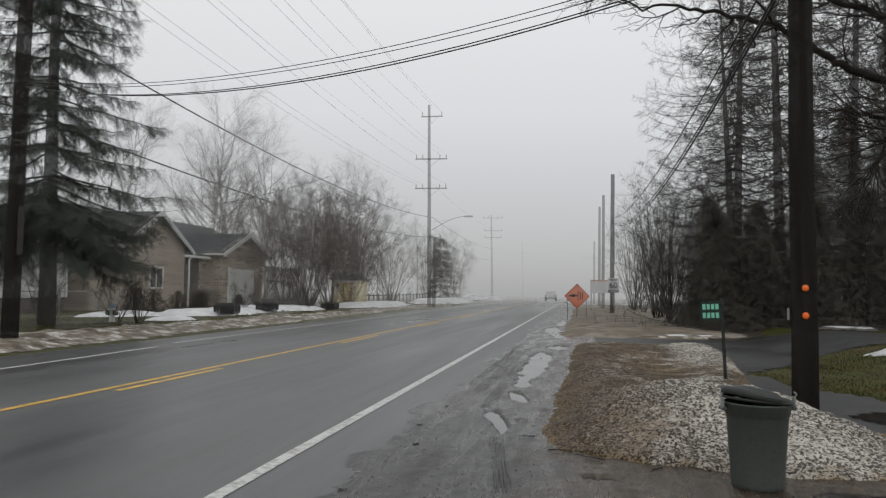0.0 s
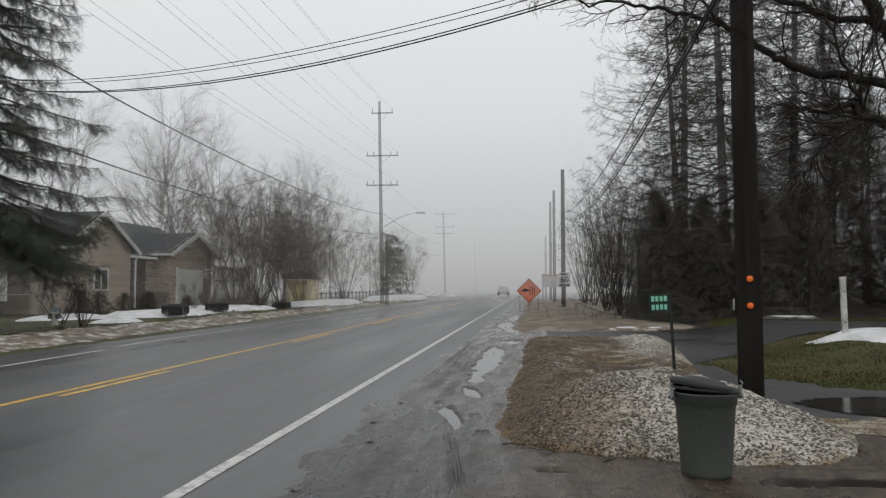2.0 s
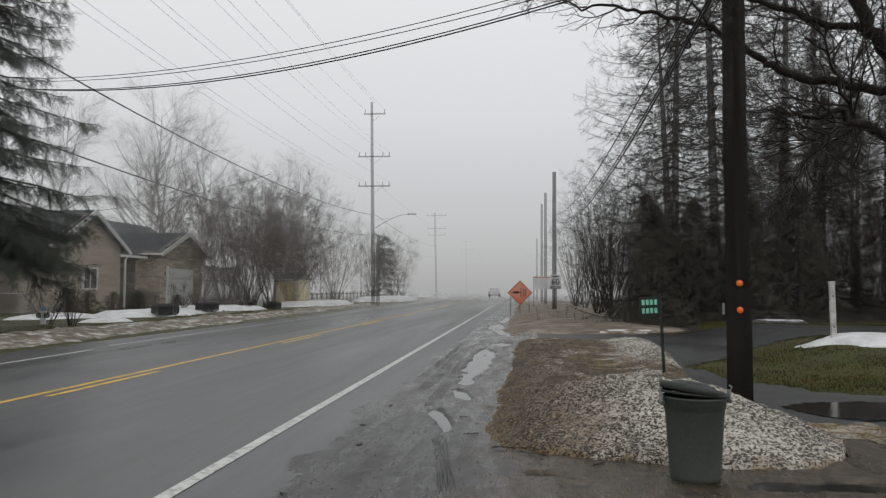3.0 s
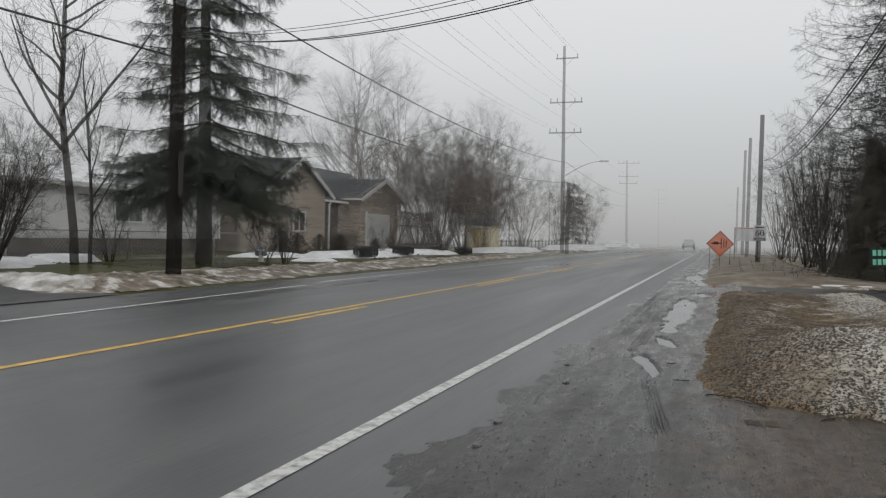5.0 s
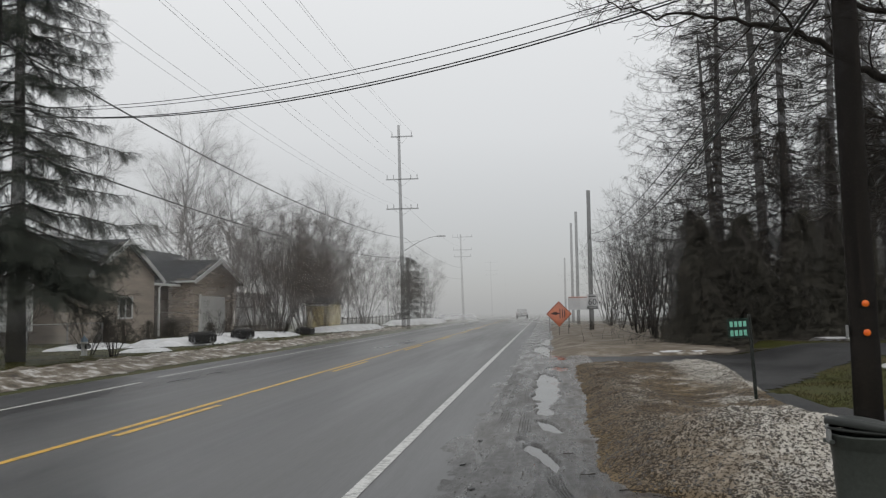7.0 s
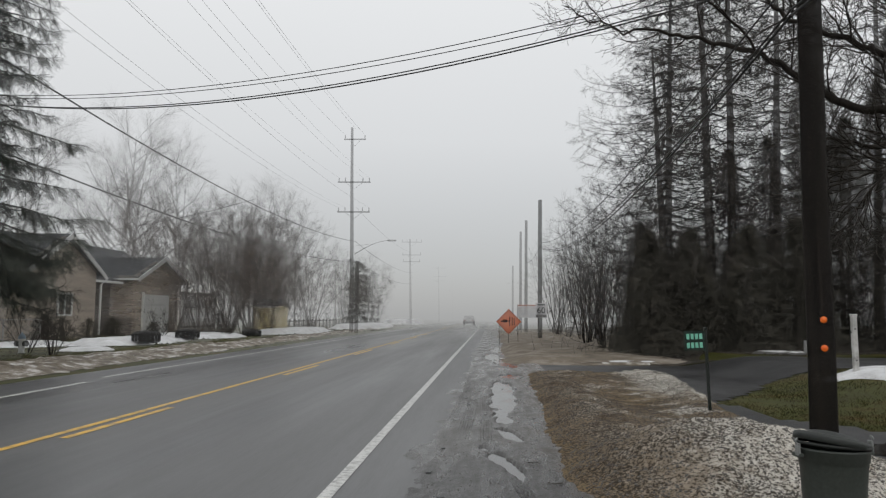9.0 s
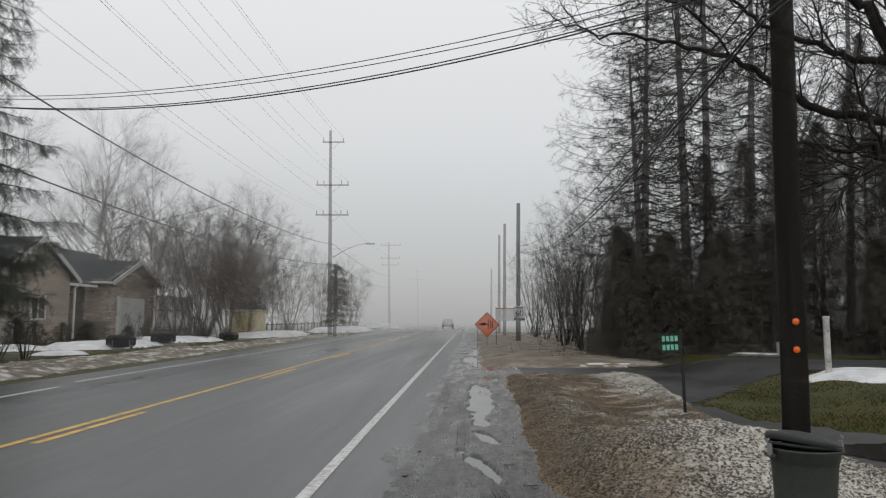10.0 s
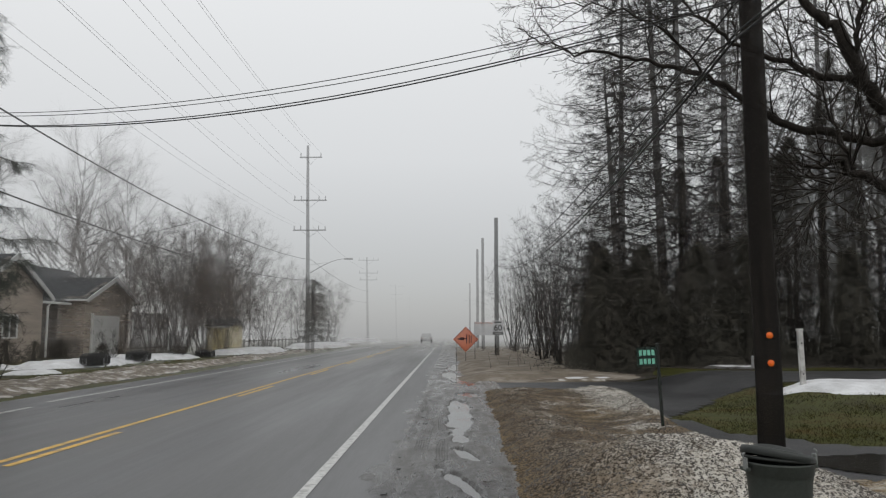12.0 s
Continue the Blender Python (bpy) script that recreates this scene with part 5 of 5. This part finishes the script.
wire_fence = thing("wire_fence", pose(0, 0, 0), "low galvanised chain-link fence behind the shrubs", "fence")
for y in steps_between(11.2, 31.2, 2.5):
    tubes("post", [[(Vector((-19.9, y, 0)), 0.03), (Vector((-19.9, y, 1.12)), 0.03)]], 8, STEEL, wire_fence)
tubes("top_rail", [[(Vector((-19.9, 11.2, 1.1)), 0.022), (Vector((-19.9, 31.2, 1.1)), 0.022)]], 8, STEEL, wire_fence)
mesh_paths = []
for i in range(130):
    y = 11.2 + 0.154 * i
    for s in (1, -1):
        a, b = (y, 0.08) if s > 0 else (y + 1.0, 0.08), (y + 1.0, 1.08) if s > 0 else (y, 1.08)
        mesh_paths.append([(Vector((-19.88, min(a[0], 31.2), a[1])), 0.004), (Vector((-19.88, min(b[0], 31.2), b[1])), 0.004)])
v, f = tube_data(mesh_paths, 3, False)
o = mesh_ob("wire_mesh", v, f, STEEL, wire_fence)
o["kind"] = "stuff"
far_fence = thing("paddock_fence", pose(0, 0, 0), "low dark post fence along the far lawn", "fence")
for y in steps_between(60, 84, 1.6):
    part("post", box_bm(0.1, 0.1, 1.0, (-17.2, y, 0)), FENCE_BROWN, far_fence)
part("rail", box_bm(0.06, 24, 0.09, (-17.2, 72, 0.8)), FENCE_BROWN, far_fence)

# ---- things on the near side ----
BIN = mat("grey_green_bin_plastic", [(0.046, 0.054, 0.047), (0.066, 0.075, 0.066)], 0.35, 0.45, 0.12, 0.02, far=False)
BIN_LID = mat("dark_bin_lid_plastic", [(0.014, 0.017, 0.015), (0.026, 0.030, 0.027)], 0.3, 0.42, 0.12, 0.02, far=False)
CLASP = mat("scuffed_grey_clasp", [(0.13, 0.14, 0.13), (0.3, 0.31, 0.3)], 0.04, 0.5, far=False)
SIGN_GREEN = mat("green_sign_sheeting", [(0.003, 0.022, 0.015), (0.006, 0.035, 0.022)], 0.2, 0.4)
SIGN_MARK = mat("pale_green_reflective_marks", [(0.22, 0.62, 0.46), (0.3, 0.75, 0.58)], 0.1, 0.4)
POST_DARK = mat("dark_green_steel_post", [(0.008, 0.012, 0.010), (0.02, 0.025, 0.02)], 0.15, 0.5)
ORANGE = mat("orange_sign_sheeting", [(0.72, 0.13, 0.02), (0.85, 0.19, 0.03)], 0.4, 0.45)
BLACK = mat("black_sign_ink", [(0.012, 0.012, 0.012), (0.022, 0.022, 0.022)], 0.2, 0.5)
SIGN_WHITE = mat("white_sign_sheeting", [(0.58, 0.59, 0.6), (0.7, 0.7, 0.71)], 0.3, 0.4)

bin_ = thing("rubbish_bin", pose(1.315, 4.85, 0.0, 0, 0, 8) @ Matrix.Diagonal((0.93, 0.93, 0.98, 1)), "grey-green plastic rubbish bin with its lid askew", "bin")
prof = [(0.0, 0.0), (0.175, 0.0), (0.19, 0.012), (0.193, 0.04), (0.225, 0.50), (0.229, 0.505), (0.229, 0.53), (0.238, 0.535), (0.242, 0.60), (0.247, 0.605), (0.247, 0.618), (0.232, 0.62), (0.228, 0.60), (0.215, 0.50), (0.185, 0.04), (0.0, 0.03)]
v, f = lathe(prof, 56)
mesh_ob("body", v, f, BIN, bin_, "", True)
lid_prof = [(0.258, -0.035), (0.264, -0.03), (0.266, 0.0), (0.258, 0.018), (0.235, 0.022), (0.215, 0.008), (0.2, 0.012), (0.16, 0.04), (0.08, 0.052), (0.0, 0.054)]
v, f = lathe(lid_prof, 56)
lid = mesh_ob("lid", v, f, BIN_LID, bin_, "dark lid lying askew", True)
lid.matrix_local = pose(-0.012, -0.01, 0.668, -4, 11, 0) @ Matrix.Diagonal((0.97, 0.97, 1, 1))
v, f = lathe([(0.246, -0.004), (0.258, 0.0), (0.258, 0.014), (0.246, 0.018)], 56)
ring = mesh_ob("lid_ring", v, f, BIN_LID, bin_, "", True)
ring.matrix_local = pose(-0.004, -0.004, 0.63, -2, 4, 0)
for s, z in ((1, 0.6), (-1, 0.585)):
    h = part("handle", box_bm(0.035, 0.11, 0.028, (s * 0.262, 0, z - 0.03), 0.008), BIN, bin_)
    part("clasp", box_bm(0.018, 0.05, 0.085, (s * 0.272, -0.02, z - 0.02), 0.006), CLASP, h, "scuffed grey clasp")
    tubes("hook", [[(Vector((s * (0.262 + 0.03 * math.sin(q * 0.7)), -0.02, z + 0.05 + 0.035 * q / 3)), 0.007) for q in range(5)]], 7, CLASP, h)

# green number blade: pale bars only
num = thing("number_sign", pose(2.03, 10.8, 0.0, 0, -2.5, 6), "small green number sign on a dark steel post", "sign")
part("post", box_bm(0.045, 0.03, 1.32, (0.13, 0.02, 0.0), 0.006), POST_DARK, num)
blade = part("blade", box_bm(0.30, 0.006, 0.27, (-0.04, 0, 1.0), 0.002), SIGN_GREEN, num)
for row in range(2):
    for c in range(4):
        part("bar", box_bm(0.045, 0.003, 0.078, (-0.135 + 0.062 * c, -0.006, 1.155 - 0.125 * row), 0.001), SIGN_MARK, blade)

wpost = thing("white_post", pose(6.56, 16.07, 0.30, 0, -1.2, 0), "weathered white wooden post standing in snow", "post")
WPAINT = mat("peeling_white_post_paint", [(0.3, 0.29, 0.27), (0.62, 0.61, 0.59), (0.72, 0.72, 0.7)], 0.25, 0.6, 0.4, 0.02)
part("shaft", box_bm(0.10, 0.10, 1.22, (0, 0, 0), 0.012), WPAINT, wpost)
part("cap", box_bm(0.12, 0.12, 0.05, (0, 0, 1.22), 0.015), WPAINT, wpost)
part("hook", box_bm(0.06, 0.03, 0.03, (-0.07, 0, 0.88), 0.006), POST_DARK, wpost)
for z in (0.3, 0.95):
    part("knot", box_bm(0.03, 0.01, 0.03, (0.0, -0.053, z), 0.003), POST_DARK, wpost)

# orange roadworks board
orange = thing("roadworks_sign", pose(-0.07, 38.1, 0.08, 0, 0, 4), "orange diamond roadworks sign on thin steel legs", "sign")
part("panel", box_bm(0.89, 0.89, 0.012, (0, 0, 0), 0.004), ORANGE, orange).matrix_local = pose(0, 0, 1.1, 90, 45, 0)
for a, b in (((0, 1), (1, 0)), ((1, 0), (0, -1)), ((0, -1), (-1, 0)), ((-1, 0), (0, 1))):
    tubes("border", [[(Vector((a[0] * 0.585, -0.016, 1.1 + a[1] * 0.585)), 0.011), (Vector((b[0] * 0.585, -0.016, 1.1 + b[1] * 0.585)), 0.011)]], 6, BLACK, orange)
for x in (0.05, 0.17, 0.27):
    part("stripe", box_bm(0.04, 0.008, 0.5 - 0.5 * x, (x, -0.018, 0.87 + 0.2 * x)), BLACK, orange)
part("symbol", box_bm(0.20, 0.008, 0.14, (-0.18, -0.018, 1.06), 0.003), BLACK, orange)
part("symbol", box_bm(0.13, 0.008, 0.07, (-0.33, -0.018, 1.08), 0.003), BLACK, orange)
part("symbol", box_bm(0.16, 0.008, 0.05, (-0.05, -0.018, 1.1), 0.003), BLACK, orange)
for x, top in ((-0.46, 0.98), (0.0, 0.5), (0.46, 0.98)):
    tubes("leg", [[(Vector((x, 0.03, -0.05)), 0.016), (Vector((x, 0.03, top)), 0.016)]], 8, POST_DARK, orange)

# speed limit board on the roadside pole
speed = thing("speed_sign", pose(2.0, 45.5, 1.38, 0, 0, 3), "white speed limit sign reading 60 fixed to a pole", "sign")
part("panel", box_bm(0.66, 0.01, 0.86, (0, 0, 0.0), 0.004), SIGN_WHITE, speed)
txt = bpy.data.curves.new("digits", "FONT")
txt.body, txt.size, txt.align_x, txt.extrude = "60", 0.5, "CENTER", 0.003
txt.materials.append(BLACK)
to = new("digits", txt)
to.parent = speed
to.matrix_local = pose(0, -0.012, 0.26, 90, 0, 0)
part("tab", box_bm(0.62, 0.008, 0.15, (0, -0.008, 0.02)), BLACK, speed)
part("bar", box_bm(0.44, 0.006, 0.06, (0, -0.009, 0.72)), BLACK, speed)
part("bar", box_bm(0.4, 0.006, 0.05, (0, -0.014, 0.07)), SIGN_WHITE, speed)
panel = thing("notice_board", pose(1.45, 50.0, 0, 0, 0, 6), "pale printed board on thin posts by the road", "sign")
part("panel", box_bm(1.45, 0.02, 0.85, (0, 0, 1.35), 0.006), SIGN_WHITE, panel)
part("stripe", box_bm(1.35, 0.008, 0.04, (0, -0.016, 2.12)), ORANGE, panel)
for x in (-0.66, 0.66):
    part("post", box_bm(0.05, 0.05, 2.2, (x, 0.04, 0), 0.006), POST_DARK, panel)

# ---- car far along the road ----
CAR_PAINT = mat("dark_green_car_paint", [(0.012, 0.018, 0.017), (0.02, 0.026, 0.025)], 1.0, 0.2, rough_to=0.3, spec=0.6)
TAIL = mat("red_tail_lamp", [(0.35, 0.01, 0.01), (0.5, 0.02, 0.015)], 0.2, 0.25)
car = thing("car", pose(-4.15, 116, 0.0), "dark green saloon car on the wet road", "car")


def hull(name, outline, widths, material, parent, label=""):
    """A body lofted across the car from its side outline."""
    k = len(outline)
    verts, faces = [], []
    for wx, inset in widths:
        cy = sum(p[0] for p in outline) / k
        cz = sum(p[1] for p in outline) / k
        verts += [(wx, cy + (y - cy) * inset, cz + (z - cz) * inset) for y, z in outline]
    for i in range(len(widths) - 1):
        for j in range(k):
            j2 = (j + 1) % k
            faces.append((i * k + j, i * k + j2, (i + 1) * k + j2, (i + 1) * k + j))
    faces += [tuple(range(k))[::-1], tuple((len(widths) - 1) * k + j for j in range(k))]
    return mesh_ob(name, verts, faces, material, parent, label, True)


body_line = ((-2.1, 0.35), (-2.18, 0.6), (-2.1, 0.92), (-1.5, 0.98), (0.9, 0.95), (1.9, 0.8), (2.15, 0.6), (2.1, 0.3), (1.6, 0.22), (-1.6, 0.22))
hull("body", body_line, ((-0.85, 0.93), (-0.8, 1.0), (0.8, 1.0), (0.85, 0.93)), CAR_PAINT, car)
cabin_line = ((-1.55, 0.95), (-1.0, 1.36), (-0.4, 1.43), (0.25, 1.4), (1.0, 0.94))
hull("cabin_glass", cabin_line, ((-0.72, 0.94), (-0.64, 1.0), (0.64, 1.0), (0.72, 0.94)), GLASS, car, "dark tinted windows")
part("roof", box_bm(1.2, 1.25, 0.05, (0, -0.35, 1.41), 0.02), CAR_PAINT, car)
part("rear_bumper", box_bm(1.68, 0.16, 0.24, (0, -2.16, 0.36), 0.06), CAR_PAINT, car)
part("number_plate", box_bm(0.32, 0.02, 0.15, (0, -2.22, 0.68), 0.004), SIGN_WHITE, car, "blank white plate")
for s in (-1, 1):
    part("tail_lamp", box_bm(0.34, 0.08, 0.18, (0.6 * s, -2.15, 0.68), 0.03), TAIL, car)
    part("door_mirror", box_bm(0.16, 0.1, 0.12, (0.92 * s, 0.62, 0.95), 0.03), CAR_PAINT, car)
    for y in (-1.3, 1.32):
        v, f = lathe([(0.16, -0.1), (0.29, -0.1), (0.315, -0.06), (0.315, 0.06), (0.29, 0.1), (0.16, 0.1), (0.16, -0.1)], 24)
        w = new("wheel")
        w.parent = car
        w.matrix_local = pose(0.74 * s, y, 0.315, 0, 90, 0)
        mesh_ob("tyre", v, f, RUBBER, w, "", True)
        v, f = lathe([(0, -0.07), (0.1, -0.08), (0.165, -0.06), (0.165, 0.06), (0.1, 0.08), (0, 0.07)], 18)
        mesh_ob("rim", v, f, STEEL, w, "", True)

# ---- loose small stuff ----
BLADE = mat("winter_grass_blades", [(0.026, 0.028, 0.007), (0.050, 0.048, 0.012), (0.085, 0.055, 0.018)], 0.9, 0.85, spec=0.1)
STONE = mat("wet_grey_stones", [(0.035, 0.032, 0.028), (0.10, 0.09, 0.08), (0.16, 0.15, 0.135)], 0.06, 0.35, rough_to=0.6)


def grass(name, count, pick, seed, label):
    rng = random.Random(seed)
    verts, faces = [], []
    while len(faces) < count:
        p = pick(rng)
        if p is None:
            continue
        x, y = p
        z = ground_height(x, y) - 0.01
        a, h, w = rng.uniform(0, 6.283), rng.uniform(0.02, 0.065), rng.uniform(0.006, 0.014)
        lx, ly = rng.gauss(0, 0.04), rng.gauss(0, 0.04)
        k = len(verts)
        verts += [(x - w * math.cos(a), y - w * math.sin(a), z), (x + w * math.cos(a), y + w * math.sin(a), z), (x + lx, y + ly, z + h)]
        faces.append((k, k + 1, k + 2))
    return tagged(mesh_ob(name, verts, faces, BLADE), label, "grass", kind="stuff")


def island_spot(rng):
    x, y = rng.uniform(2.8, 14), rng.uniform(9.4, 18.2)
    return (x, y) if inside(ISLAND, x, y) and fbm(x, y, 0.7) > rng.uniform(-0.7, 0.3) else None


def lawn_spot(rng):
    x, y = rng.uniform(-22, -13), rng.uniform(17, 36)
    return (x, y) if fbm(x, y, 0.5) > rng.uniform(-0.6, 0.4) else None


grass("grass", 26000, island_spot, 3, "matted olive winter grass beside the driveway")
grass("grass", 16000, lawn_spot, 4, "matted green winter grass of the front lawn")


def stones(name, count, spot, seed, lo, hi, label):
    rng = random.Random(seed)
    verts, faces = [], []
    for _ in range(count):
        x, y, z = spot(rng)
        r = lo + (hi - lo) * rng.random() ** 3
        k = len(verts)
        a0 = rng.uniform(0, 6.283)
        ring = [(r * rng.uniform(0.7, 1.1) * math.cos(a0 + i * 1.2566), r * rng.uniform(0.7, 1.1) * math.sin(a0 + i * 1.2566)) for i in range(5)]
        verts += [(x + u, y + w, z - r * 0.2) for u, w in ring] + [(x + u * 0.6, y + w * 0.6, z + r * 0.6) for u, w in ring]
        faces += [(k + i, k + (i + 1) % 5, k + 5 + (i + 1) % 5, k + 5 + i) for i in range(5)] + [tuple(k + 5 + i for i in range(5))]
    return tagged(mesh_ob(name, verts, faces, STONE), label, "gravel", kind="stuff")


def shoulder_spot(rng):
    x, y = rng.uniform(-1.5, 0.45) if rng.random() < 0.75 else rng.uniform(0.4, 3.2), 2.0 + 16 * rng.random() ** 1.6
    if x > 0.3:
        y = rng.uniform(2.0, 5.8)
    return x, y, shoulder_height(x, y)


stones("gravel", 7000, shoulder_spot, 8, 0.004, 0.011, "scattered wet gravel on the road shoulder")


def bank_spot(rng):
    while True:
        x, y = rng.uniform(-0.35, 3.1), 5.1 + 13 * rng.random() ** 2.2
        h = bank_height(x, y)
        if h > 0.03:
            return x, y, h


stones("grit", 12000, bank_spot, 9, 0.005, 0.017, "dark grit and gravel stuck in the snowbank")
rng = random.Random(15)
for x, y in ((-0.2, 5.7), (0.25, 5.45), (-0.35, 6.3), (0.7, 5.25), (-0.6, 7.2)):
    st = tubes("stick", [limb(rng, (x, y, shoulder_height(x, y) + 0.012), (rng.uniform(-1, 1), rng.uniform(-0.4, 0.4), 0.02), rng.uniform(0.12, 0.35), 0.007, 0.003, 0.08, 0.0, 5)], 6, BARK)
    tagged(st, "short broken twig on the wet gravel", "twig", "fallen twigs")
# dead stalks on the verge beyond the driveway
for i in range(14):
    x, y = rng.uniform(0.6, 3.2), rng.uniform(26, 33)
    st = tubes("dead_stalk", [limb(rng, (x, y, verge_height(x, y)), (rng.gauss(0, 0.2), rng.gauss(0, 0.2), 1), rng.uniform(0.3, 0.8), 0.008, 0.003, 0.1, 0, 5)], 5, BARK_GREY)
    tagged(st, "thin dead weed stalk on the sandy verge", "weed", "dead weeds")
# crumbled asphalt pieces along the broken road edge
for i in range(14):
    x, y = rng.uniform(-1.62, -1.3), 3.0 + 14 * rng.random()
    r = rng.uniform(0.012, 0.03)
    bm = box_bm(r * 2, r * 1.5, r * 0.6, (0, 0, 0), r * 0.2)
    for vv in bm.verts:
        vv.co += Vector((rng.gauss(0, 0.12), rng.gauss(0, 0.12), rng.gauss(0, 0.06))) * r
    o = part("asphalt_piece", bm, ASPHALT)
    o.matrix_world = pose(x, y, shoulder_height(x, y) - 0.004, rng.uniform(-6, 6), rng.uniform(-6, 6), rng.uniform(0, 360))
    tagged(o, "broken bit of asphalt at the crumbling road edge", "debris", "asphalt crumbs")
